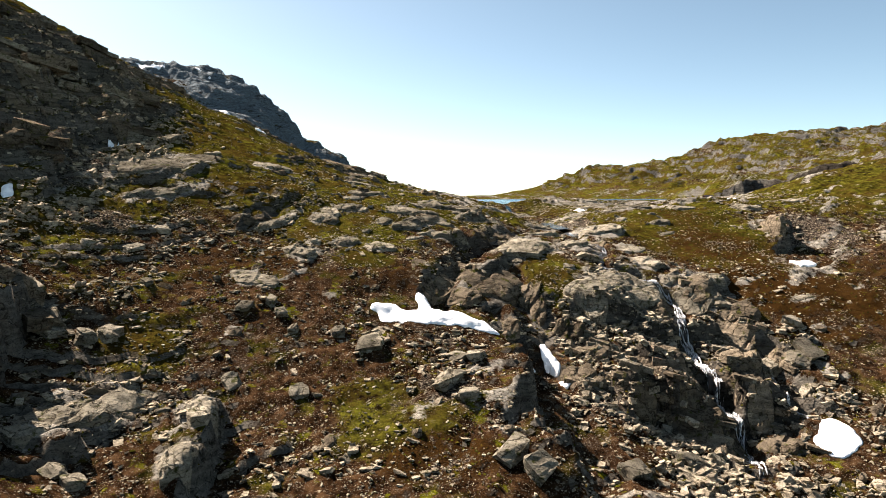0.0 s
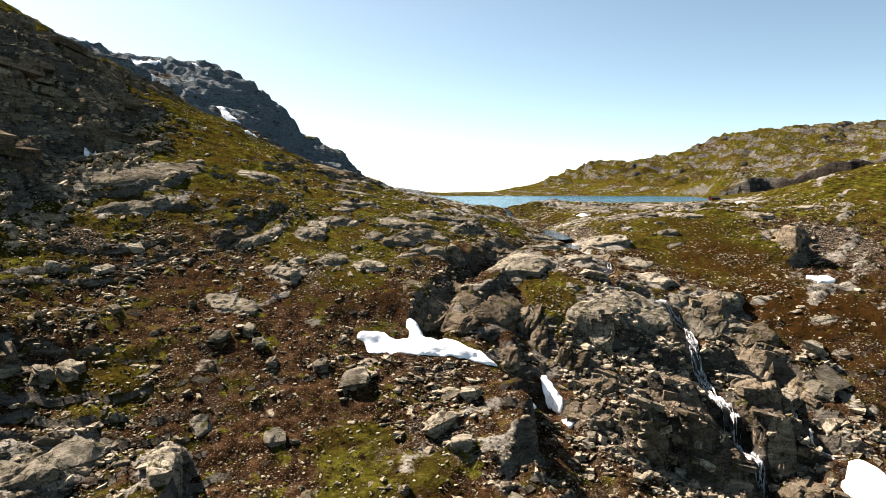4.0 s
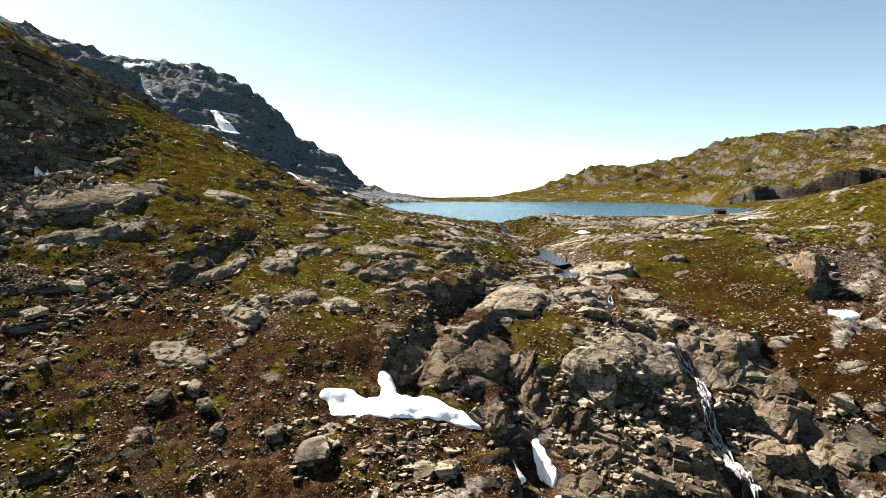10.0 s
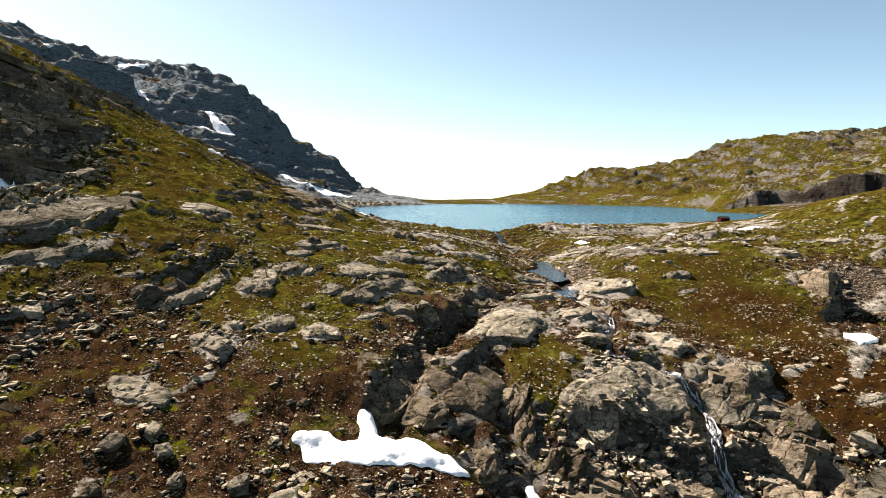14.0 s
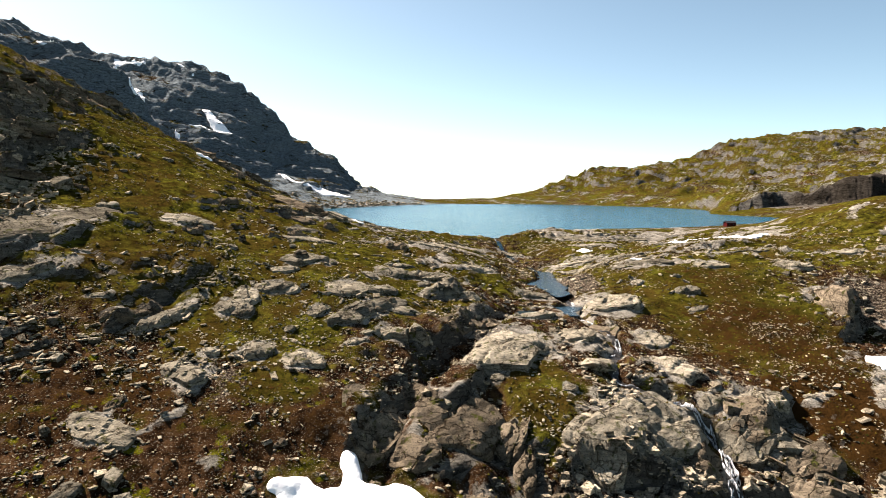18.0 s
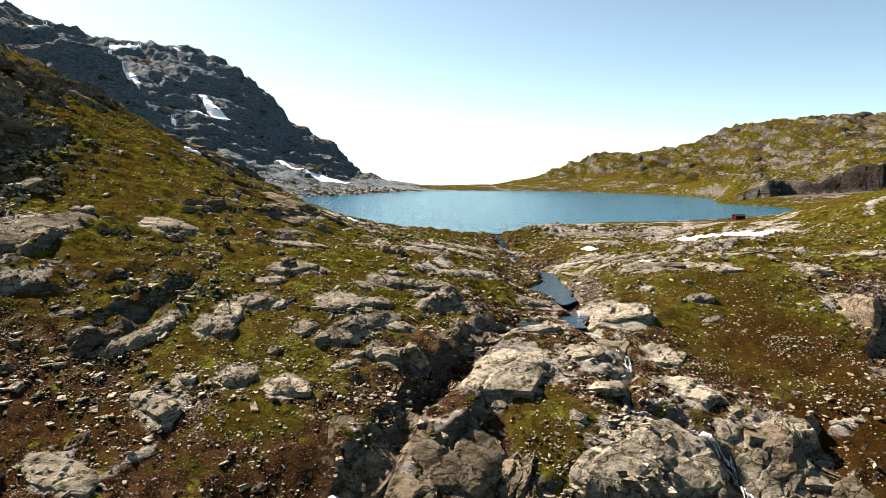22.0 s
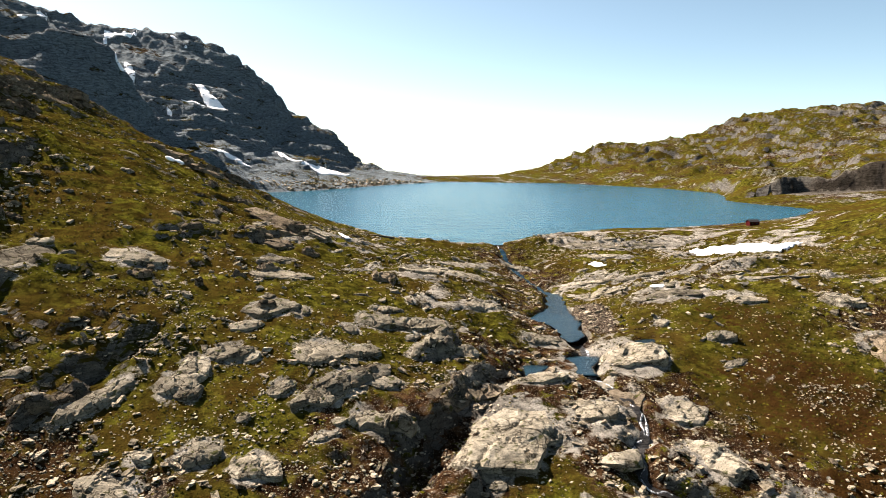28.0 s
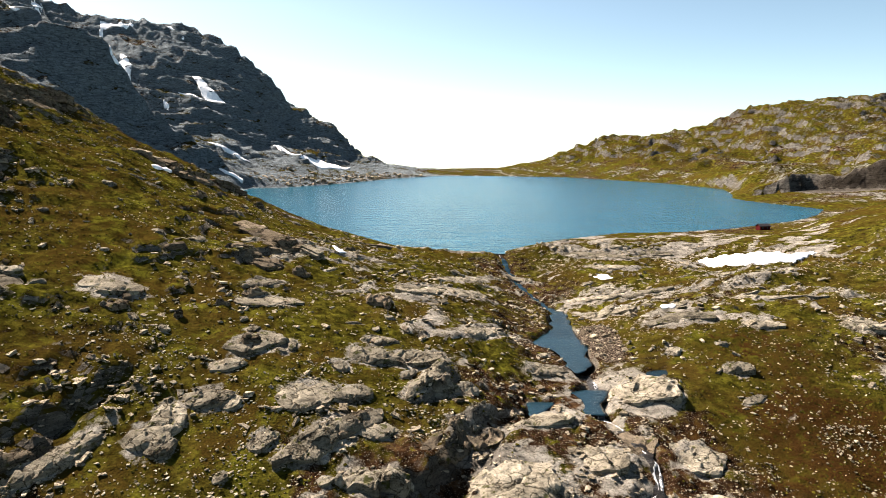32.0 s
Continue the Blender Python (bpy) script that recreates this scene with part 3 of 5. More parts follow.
mid = (lake_x[:-1, :-1] + lake_x[1:, 1:]).ravel() / 2, (lake_y[:-1, :-1] + lake_y[1:, 1:]).ravel() / 2
lake_q = lake_q[lake_distance(*mid) < 7]
lake = new("lake_water", mesh_of("lake_water", np.stack([lake_x, lake_y, 0 * lake_x], -1).reshape(-1, 3), lake_q, LAKE, False))
tagged(lake, "deep blue rippled mountain lake", "lake", kind="structure")

# ---- rocks ----
PALE, DARK = "pale", "dark"


rng = random.Random(7)


def ground_at(x, y):
    return float(height(np.array([x]), np.array([y]))[0])


def ground_frame(x, y, yaw, reach=2.0, lean=0.75):
    """A pose on the ground: x along yaw, z leaning with the slope."""
    c, s = math.cos(radians(yaw)), math.sin(radians(yaw))
    px = np.array([x, x + c * reach, x - c * reach, x - s * reach, x + s * reach])
    py = np.array([y, y + s * reach, y - s * reach, y + c * reach, y - c * reach])
    z = height(px, py)
    ax = Vector((c, s, (z[1] - z[2]) / (2 * reach) * lean)).normalized()
    ay = Vector((-s, c, (z[3] - z[4]) / (2 * reach) * lean))
    az = ax.cross(ay).normalized()
    ay = az.cross(ax)
    m = Matrix((ax, ay, az)).transposed().to_4x4()
    m.translation = (x, y, float(np.mean(z)))
    return m


def rock_bmesh(seed, length, across, tall, square=0.65, cuts=1, rough=0.05):
    """An angular rock: the hull of points on a worn box, split and roughened. Its base lies at z = 0."""
    r = random.Random(seed)
    bm = bmesh.new()
    for sx in (-1, 1):
        for sy in (-1, 1):
            for sz in (-1, 1):
                for _ in range(2):
                    k = [square + (1 - square) * r.random() for _ in range(3)]
                    bm.verts.new((sx * k[0] * length / 2, sy * k[1] * across / 2, (sz * k[2] * 0.5 + 0.5) * tall))
    for _ in range(8):
        v = Vector((r.gauss(0, 1), r.gauss(0, 1), r.gauss(0, 1))).normalized()
        bm.verts.new((v.x * length / 2, v.y * across / 2, (v.z * 0.5 + 0.5) * tall))
    hull = bmesh.ops.convex_hull(bm, input=bm.verts)
    bmesh.ops.delete(bm, geom=[v for v in bm.verts if not v.link_faces], context="VERTS")
    if cuts:
        bmesh.ops.subdivide_edges(bm, edges=bm.edges, cuts=cuts, use_grid_fill=True)
        bmesh.ops.triangulate(bm, faces=bm.faces)
        off, size = Vector((seed * 3.1, seed * 1.7, seed)), max(length, across, tall)
        for v in bm.verts:
            p = v.co
            d = noise.noise(p * (2.2 / size) + off) * 1.5 + noise.noise(p * (6.0 / size) + off)
            strata = math.sin((p.z / max(tall, 0.1) * 9 + d * 2)) * 0.35
            v.co = p + Vector((p.x, p.y, p.z - tall / 2)).normalized() * (d + strata) * rough * min(size, 2.5 * min(length, across, tall))
    return bm


def mesh_from(bm, name, mat):
    me = bpy.data.meshes.new(name)
    bm.to_mesh(me)
    bm.free()
    me.materials.append(mat)
    return me


def patch_mesh(name, x, y, keep, top, low, mat, flat):
    """A solid lump over the kept places of a grid in plan, with walls down to a base."""
    cells = keep[:-1, :-1] & keep[1:, :-1] & keep[:-1, 1:] & keep[1:, 1:]
    ids = np.arange(x.size).reshape(x.shape)
    q = np.stack([ids[:-1, :-1], ids[:-1, 1:], ids[1:, 1:], ids[1:, :-1]], -1)[cells]
    if np.cross((x[0, 1] - x[0, 0], y[0, 1] - y[0, 0]), (x[1, 0] - x[0, 0], y[1, 0] - y[0, 0])) < 0:
        q = q[:, ::-1]
    edges = {(a, b) for f in q.tolist() for a, b in zip(f, f[1:] + f[:1])}
    walls = np.array([(b, a, a + x.size, b + x.size) for a, b in sorted(edges) if (b, a) not in edges], np.int64).reshape(-1, 4)
    plan = np.stack([x, y, top], -1).reshape(-1, 3).copy()
    if len(walls):
        for _ in range(4):
            total, count = np.zeros_like(plan), np.zeros(len(plan))
            for a, b in ((walls[:, 0], walls[:, 1]), (walls[:, 1], walls[:, 0])):
                np.add.at(total, a, plan[b])
                np.add.at(count, a, 1)
            rim = count > 0
            plan[rim] = 0.4 * plan[rim] + 0.6 * total[rim] / count[rim][:, None]
    base = np.column_stack([plan[:, :2], low.ravel()])
    verts = np.concatenate([plan, base])
    faces = np.concatenate([q, q[:, ::-1] + x.size, walls])
    used, back = np.unique(faces, return_inverse=True)
    return mesh_of(name, verts[used], back.reshape(faces.shape), mat, flat)


slab_count = [0]
BARE = []


def outcrop_mesh(x, y, length, across, tall, yaw, seed, mat, craggy=0.0):
    """Bare rock that grows out of the slope: low at its back, broken off in a step at its south-east side, split by joints."""
    cell = min(0.5, max(0.26, math.sqrt(length * across) / 22))
    u, v = np.meshgrid(np.arange(-0.64 * length, 0.64 * length, cell), np.arange(-0.64 * across, 0.64 * across, cell))
    c, s = math.cos(radians(yaw)), math.sin(radians(yaw))
    px, py = x + u * c - v * s, y + u * s + v * c
    size = math.sqrt(length * across)
    pick = random.Random(seed)
    r = np.zeros(u.shape)
    for k in range(6):
        way = radians(60 * k + pick.uniform(-20, 20))
        r = np.maximum(r, (2 * u / length * math.cos(way) + 2 * v / across * math.sin(way)) / pick.uniform(0.72, 1.0))
    r = r + 0.12 * waves(px, py, size * 0.4, seed, 3, 0.6) + 0.4 * np.clip(waves(px, py, size * 0.35, seed + 1, 2) - 0.4, 0, 1)
    g = height(px, py)
    mean = g
    for _ in range(6):
        pad = np.pad(mean, 1, mode="edge")
        mean = (pad[:-2, 1:-1] + pad[2:, 1:-1] + pad[1:-1, :-2] + pad[1:-1, 2:] + mean) / 5
    inside = r < 1.0
    basis = np.column_stack([u[inside], v[inside], np.ones(inside.sum())])
    tilt = np.linalg.lstsq(basis, g[inside], rcond=None)[0]
    bed = np.clip(tilt[0] * u + tilt[1] * v + tilt[2], g - 1.0, g + 0.8 * tall)
    w = ((px - x) * 0.6 - (py - y) * 0.8) / (0.5 * max(length, across))
    front = smooth(-0.2, 0.4, w + 0.15 * waves(px, py, size * 0.3, seed + 2, 2))
    shape = front * smooth(1.03, 0.95, r) + (1 - front) * smooth(1.0, 0.5, r)
    rise = tall * (0.03 + (0.62 + 0.18 * craggy) * np.clip(0.45 + 0.65 * w, 0, 1.15) + 0.1 * np.clip(1 - r, 0, 1)) * shape
    joint_a = (u * 0.9 + v * 0.35 + 0.8 * waves(px, py, size * 0.5, seed + 4, 2)) / (size * 0.42) + 0.3 * seed
    joint_b = (v * 0.9 - u * 0.25 + 0.6 * waves(px, py, size * 0.4, seed + 5, 2)) / (size * 0.36) + 0.7 * seed
    block = waves(np.floor(joint_a + 0.5) * 3.7, np.floor(joint_b + 0.5) * 5.3, 1.0, seed + 6)
    split = np.maximum(smooth(0.10, 0.02, np.abs(joint_a - np.floor(joint_a) - 0.5)),
                       smooth(0.10, 0.02, np.abs(joint_b - np.floor(joint_b) - 0.5)))
    saw = (joint_a - np.floor(joint_a + 0.5)) * 0.16 + (joint_b - np.floor(joint_b + 0.5)) * 0.2
    rise = rise + min(tall, 2.5) * saw * smooth(1.0, 0.75, r)
    rise = rise + tall * (0.05 + 0.4 * craggy) * block * smooth(1.0, 0.7, r) - (0.14 + 0.15 * craggy) * min(tall, 2.0) * split
    rise = rise * smooth(0.8, 3.2, np.minimum(to_line(px, py, FALLS)[0], to_line(px, py, BROOK)[0]))
    rise = rise + 0.05 * min(tall, 2) * waves(px, py, 0.9, seed + 7, 2)
    top = 0.15 * g + 0.3 * mean + 0.55 * bed + np.maximum(rise, -0.12) + 0.05 - 0.16 * smooth(0.8, 1.0, r)
    return patch_mesh("rock_slab", px, py, r < 1.0, top, g - 0.6, mat, True), (px, py, r, top)


def slab(x, y, length, across, tall, yaw, tone):
    """A low outcrop or slab that grows out of the turf."""
    slab_count[0] += 1
    n, pale = slab_count[0], tone == PALE
    me, (px, py, r, top) = outcrop_mesh(x, y, length * (1.35 if pale else 1.15), across * (1.1 if pale else 1.25), tall, yaw, 100 + n, ROCK_PALE if pale else ROCK_DARK, 0.1 if pale else 0.6)
    ob = new("rock_slab" if pale else "rock_outcrop", me)
    BARE.append((x, y, length * 0.68, across * 0.8, yaw, 0.6 if pale else 0.35))
    shape = "long" if length > 2 * across else ("broad" if length * across > 40 else "small")
    if pale:
        tagged(ob, f"{shape} pale weathered gneiss slab bedded in the turf", "rock slab", "slabs on the sill")
    else:
        tagged(ob, f"{shape} dark lichened rock outcrop standing from the slope", "rock outcrop", "outcrops on the slope")


def boulder(x, y, length, across, tall, yaw):
    slab_count[0] += 1
    bm = rock_bmesh(500 + slab_count[0], length * 0.95, across * 0.85, tall * 0.72, 0.3, 2, 0.05)
    ob = new("boulder", mesh_from(bm, "boulder", ROCK_PALE))
    m = ground_frame(x, y, yaw, 2.0, 0.8)
    ob.matrix_world = m @ pose(0, 0, -0.28 * tall, rng.uniform(-14, 14), rng.uniform(-14, 14), 0)
    size = "large" if tall > 3.2 else ("middle-sized" if tall > 2.2 else "small")
    tagged(ob, f"{size} angular grey gneiss boulder resting on the slope", "boulder", "boulders on the slope")


def crag(name, label):
    """An Empty that holds the ledges of one cliff."""
    return tagged(new(name), label, "cliff")


falls = crag("rock_cliff", "dark stepped gneiss cliff of broken blocks beside the waterfall")
crags = crag("rock_cliff", "shaded crags of broken gneiss high on the western slope")
BLOCKS = {}
for tone, mat in (("falls", ROCK_DARK), ("pale", ROCK_PALE)):
    BLOCKS[tone] = [mesh_from(rock_bmesh(900 + n, 1.0, 1.0, 1.0, 0.8, 2, 0.03), "block", mat) for n in range(14)]


def ledge(x, y, length, across, tall, yaw, owner):
    """A row of squared blocks along a ledge, some split, some slipped."""
    c, s = math.cos(radians(yaw)), math.sin(radians(yaw))
    slab_count[0] += 1
    base = new("ledge_rock", outcrop_mesh(x, y, length * 1.1, across * 2.2, tall * 0.75, yaw, 300 + slab_count[0], ROCK_DARK, 0.35)[0])
    base.parent = owner
    at = -length / 2
    while at < length / 2:
        high_up = owner is crags
        size = rng.uniform(1.8, 4.6) * (1.0 if tall < 3.5 else 1.4) if high_up else rng.uniform(1.1, 3.0)
        for layer in range(2):
            deep = across * rng.uniform(0.5, 1.0) if high_up else rng.uniform(1.0, 2.4)
            px, py = x + c * (at + size / 2) - s * (0.5 * layer * deep), y + s * (at + size / 2) + c * (0.5 * layer * deep)
            if not high_up:
                px, py = px + rng.gauss(0, 0.8), py + rng.gauss(0, 1.0)
            px, py = px + rng.uniform(-0.5, 0.5), py + rng.uniform(-0.5, 0.5)
            if to_line(np.array([px]), np.array([py]), FALLS)[0][0] < 2.4 or (not high_up and (rng.random() < 0.4 or (py > 108 and px < 40))):
                continue
            high = tall * rng.uniform(0.25, 0.6) if high_up else rng.uniform(0.5, 1.3)
            ob = new("block", rng.choice(BLOCKS["falls" if rng.random() < 0.72 else "pale"]))
            m = Matrix.Translation((px, py, ground_at(px, py) - 0.35 * high + (0.35 * layer * high if high_up else 0)))
            turned = yaw + rng.uniform(-12, 12) if high_up else 0.35 * yaw + rng.gauss(-4, 16)
            m = m @ pose(0, 0, 0, rng.uniform(-8, 4), rng.uniform(8, 20), turned)
            ob.parent = owner
            ob.matrix_world = m @ Matrix.Diagonal((size * (1.5 if high_up else 1.1), deep, high, 1))
        at += size


def strewn(count, x0, x1, y0, y1, tone, big, high):
    """Small outcrops that break the turf here and there."""
    made = 0
    while made < count:
        x, y = rng.uniform(x0, x1), rng.uniform(y0, y1)
        p, q = np.array([x]), np.array([y])
        if min(to_line(p, q, BROOK)[0][0], to_line(p, q, FALLS)[0][0]) > 4 and lake_distance(p, q)[0] > 3 and all(inside_of(p, q, o)[0] < -3 for o, _ in POOLS):
            slab(x, y, rng.uniform(1.6, big), rng.uniform(1.0, 0.55 * big), rng.uniform(0.35, high), rng.gauss(40, 25), tone)
            made += 1


# slabs and knolls of bare rock round the sill
slab(-31.6, 128.6, 10.7, 3.0, 1.6, 56, PALE)
slab(-23.7, 131.6, 4.8, 5.0, 1.2, 25, PALE)
slab(-40.2, 157.9, 9.4, 6.0, 1.2, -1, PALE)
slab(-17.2, 150.2, 6.8, 5.0, 1.4, 45, PALE)
slab(-19.2, 144.7, 4.2, 3.0, 0.9, 39, PALE)
slab(-19.0, 165.8, 10.2, 5.0, 0.9, 35, PALE)
slab(-2.8, 143.4, 5.1, 4.0, 1.3, 39, PALE)
slab(-4.5, 134.8, 12.6, 4.5, 2.4, 43, PALE)
slab(-7.6, 141.4, 7.2, 6.0, 1.0, 48, PALE)
slab(-1.5, 154.1, 7.1, 5.0, 1.3, 3, PALE)
slab(5.0, 155.4, 8.0, 5.0, 1.6, 15, PALE)
slab(6.8, 150.3, 10.5, 3.0, 2.0, 61, PALE)
slab(9.6, 192.2, 20.3, 7.0, 1.3, 47, PALE)
slab(-0.1, 129.3, 3.9, 6.0, 2.6, 36, PALE)
slab(3.4, 129.9, 4.4, 4.0, 3.0, 53, PALE)
slab(21.2, 146.7, 8.8, 5.0, 1.4, 19, PALE)
slab(17.6, 133.7, 9.4, 9.0, 1.8, 17, PALE)
slab(28.8, 138.7, 6.2, 7.0, 1.8, -25, PALE)
slab(38.3, 156.8, 10.3, 9.0, 1.8, -31, PALE)
slab(42.1, 194.6, 12.0, 4.0, 1.3, -47, PALE)
slab(41.5, 207.6, 11.2, 3.0, 0.9, -19, PALE)
slab(52.9, 206.3, 12.7, 3.0, 1.0, 10, PALE)
slab(51.6, 179.6, 14.6, 6.0, 1.0, 8, PALE)
slab(73.6, 190.7, 15.0, 3.0, 0.8, -10, PALE)
slab(64.2, 175.1, 6.8, 4.0, 1.2, -2, PALE)
slab(53.4, 161.4, 2.4, 3.0, 1.6, -17, PALE)
slab(82.2, 173.8, 4.9, 5.0, 1.2, -60, PALE)
slab(16.5, 173.1, 12.6, 4.0, 1.2, 52, PALE)
slab(25.1, 163.6, 7.0, 4.0, 1.0, 22, PALE)
slab(51.8, 245.4, 18.5, 5.0, 0.8, -11, PALE)
slab(13.0, 209.5, 22.6, 3.0, 0.7, 58, PALE)
slab(41.4, 141.4, 5.7, 6.0, 1.2, -23, PALE)
slab(51.2, 232.5, 10.2, 4.0, 0.7, -26, PALE)
slab(69.9, 252.2, 9.7, 4.0, 0.9, -3, PALE)
slab(-0.9, 159.6, 5.1, 3.0, 0.9, 11, PALE)
slab(2.7, 188.8, 6.7, 4.0, 0.9, -6, PALE)
slab(-19.4, 138.5, 5.0, 4.0, 1.0, -8, PALE)
slab(-22.4, 135.0, 3.6, 5.0, 0.9, 20, PALE)
slab(-11.2, 132.8, 3.1, 3.0, 0.9, 21, PALE)
slab(-21.7, 172.6, 7.9, 3.0, 0.7, 51, PALE)
slab(26.5, 228.5, 9.0, 3.0, 0.8, -22, PALE)
slab(-59.2, 142.3, 23.2, 10.0, 1.2, 51, PALE)
slab(-55.2, 129.4, 13.0, 4.0, 2.0, 34, PALE)
slab(49.7, 123.5, 8.0, 5.0, 1.8, -3, PALE)
slab(47.0, 118.9, 6.7, 6.0, 2.2, -2, PALE)
slab(43.6, 123.5, 4.1, 3.0, 1.4, 8, PALE)
slab(32.5, 116.5, 17.0, 11.0, 2.0, 34, PALE)
slab(41.5, 131.8, 7.9, 5.0, 1.4, -57, PALE)
slab(-17.3, 122.0, 4.9, 4.0, 1.2, 35, PALE)
slab(-6.0, 132.4, 5.4, 4.0, 1.2, 32, PALE)
slab(-30.9, 106.6, 8.0, 4.0, 0.8, -23, PALE)
slab(15.8, 128.3, 12.9, 8.0, 2.0, 40, PALE)
slab(-21.9, 131.0, 3.3, 4.0, 1.0, 36, PALE)
slab(80.9, 173.4, 6.4, 4.0, 1.2, -14, PALE)
slab(54.2, 161.3, 4.3, 3.0, 1.6, 0, PALE)
slab(99.0, 185.7, 12.5, 5.0, 1.4, 14, PALE)
slab(38.3, 155.8, 7.0, 5.0, 1.0, -8, PALE)
slab(-41.5, 73.5, 15.0, 8.0, 2.0, 62, PALE)
slab(-28.6, 76.5, 9.5, 4.6, 2.4, 103, PALE)
slab(-27.4, 67.0, 6.5, 4.6, 2.4, 95, PALE)
# brown and dark humps
slab(-1.3, 112.0, 9.5, 7.0, 1.9, 62, DARK)
slab(9.1, 114.4, 10.3, 10.0, 1.3, 34, DARK)
slab(3.8, 109.0, 6.5, 6.0, 1.2, -52, DARK)
slab(15.7, 113.5, 4.0, 4.0, 1.8, 3, DARK)
slab(-2.3, 136.8, 7.8, 2.5, 1.1, 54, DARK)
slab(-1.3, 174.6, 2.3, 3.5, 1.6, 25, DARK)
slab(-2.6, 175.9, 4.9, 4.0, 1.6, 1, DARK)
slab(79.2, 155.9, 13.7, 5.0, 4.5, -94, DARK)
slab(-35.7, 127.1, 9.6, 2.2, 1.0, 43, DARK)
slab(14.9, 113.3, 3.8, 4.0, 1.9, 17, DARK)
slab(4.2, 117.9, 6.3, 4.0, 0.8, -38, DARK)
slab(10.2, 112.6, 5.0, 5.0, 1.0, -43, DARK)
slab(9.4, 137.8, 9.3, 4.0, 0.7, 62, DARK)
slab(14.0, 142.0, 7.0, 4.0, 1.4, 57, DARK)
slab(10.6, 141.6, 2.6, 3.0, 1.2, -12, DARK)
slab(33.9, 144.0, 5.1, 5.0, 1.6, 5, DARK)
slab(21.3, 104.0, 4.6, 4.0, 1.8, -58, DARK)
slab(18.9, 105.1, 3.7, 4.0, 2.4, -67, DARK)
slab(16.6, 110.0, 7.1, 3.0, 2.1, -85, DARK)
slab(11.0, 103.0, 5.1, 4.0, 2.1, -73, DARK)
slab(-28.4, 185.4, 7.3, 5.0, 1.4, 3, DARK)
slab(-23.2, 196.2, 13.2, 6.0, 1.8, 64, DARK)
slab(-11.9, 237.0, 12.0, 4.0, 1.1, 6, DARK)
slab(-24.1, 183.5, 7.3, 5.0, 1.3, 10, DARK)
slab(-38.1, 176.3, 4.0, 4.0, 1.2, 16, DARK)
# boulders
boulder(-63.5, 160.7, 4.6, 4.5, 4.2, 46)
slab(-24.7, 116.1, 5.8, 4.0, 1.2, -39, PALE)
slab(-11.0, 120.6, 4.3, 4.0, 1.1, -2, PALE)
slab(-23.2, 121.0, 2.8, 2.5, 1.0, -33, PALE)
boulder(-10.1, 92.4, 4.7, 5.0, 3.2, 5)
boulder(1.0, 83.4, 4.6, 4.0, 3.8, 35)
boulder(4.9, 89.8, 2.6, 3.0, 3.0, -4)
boulder(2.5, 91.6, 3.3, 3.0, 2.0, 31)
boulder(-53.0, 89.9, 2.6, 4.0, 4.2, 35)
boulder(-48.5, 87.9, 2.7, 4.0, 3.4, 34)
boulder(-45.9, 90.2, 3.9, 4.0, 2.6, 48)
boulder(-38.8, 64.2, 3.3, 3.0, 2.0, 65)
boulder(-36.3, 62.8, 2.2, 3.0, 2.4, 50)
boulder(7.9, 69.7, 4.2, 4.0, 3.4, 42)
boulder(10.4, 67.7, 4.4, 4.0, 3.2, 43)
boulder(1.0, 83.8, 3.3, 4.0, 2.8, 13)
boulder(3.2, 79.1, 3.5, 4.0, 2.6, 13)
boulder(5.3, 91.3, 2.7, 3.0, 2.6, 25)
boulder(2.5, 90.1, 3.0, 3.0, 2.0, -7)
boulder(-9.6, 92.9, 3.5, 4.0, 2.6, 19)
boulder(-21.5, 94.7, 1.8, 2.5, 2.0, 5)
boulder(-29.5, 98.2, 2.4, 3.0, 2.2, -15)
boulder(-15.0, 94.7, 2.5, 3.0, 2.6, 17)
boulder(-25.9, 99.9, 1.9, 3.0, 2.2, -4)
boulder(-24.2, 98.0, 1.9, 2.5, 2.2, 35)
boulder(-48.2, 88.2, 2.3, 4.0, 3.6, 49)
boulder(-45.9, 89.3, 2.4, 4.0, 3.4, 50)
boulder(-18.1, 82.7, 3.1, 3.0, 2.0, 29)
boulder(-27.5, 84.5, 3.0, 4.0, 1.6, 31)
boulder(29.8, 127.9, 8.2, 4.0, 2.4, 40)
boulder(51.0, 117.1, 3.5, 4.0, 3.0, 20)
boulder(60.9, 111.9, 3.8, 5.0, 3.0, -37)
boulder(57.8, 104.1, 4.2, 5.0, 3.0, -26)
boulder(56.7, 98.7, 2.5, 3.0, 2.5, -70)
boulder(31.3, 80.0, 5.1, 4.0, 3.0, 38)
boulder(23.0, 75.1, 4.1, 4.0, 2.6, 21)
boulder(35.7, 82.9, 3.5, 3.0, 2.4, 32)
boulder(53.7, 105.2, 4.0, 5.0, 3.0, -60)
boulder(59.8, 105.5, 5.3, 5.0, 3.0, -67)
slab(-52.5, 155.1, 2.7, 4.0, 1.3, 28, PALE)
slab(-3.4, 128.1, 1.8, 2.0, 0.6, 15, PALE)
slab(-14.2, 127.5, 1.7, 2.0, 0.7, 15, PALE)
slab(32.0, 147.8, 2.0, 3.0, 1.1, -35, PALE)
slab(-29.1, 150.2, 1.5, 2.0, 0.7, 43, PALE)
slab(1.3, 137.3, 4.9, 3.0, 0.8, 41, PALE)
boulder(-45.7, 101.7, 1.8, 2.5, 1.6, 48)
boulder(-57.6, 107.4, 2.3, 3.0, 2.6, 58)
boulder(-49.8, 118.0, 2.9, 3.0, 1.6, 38)
boulder(-51.6, 110.5, 3.7, 3.0, 1.6, 63)
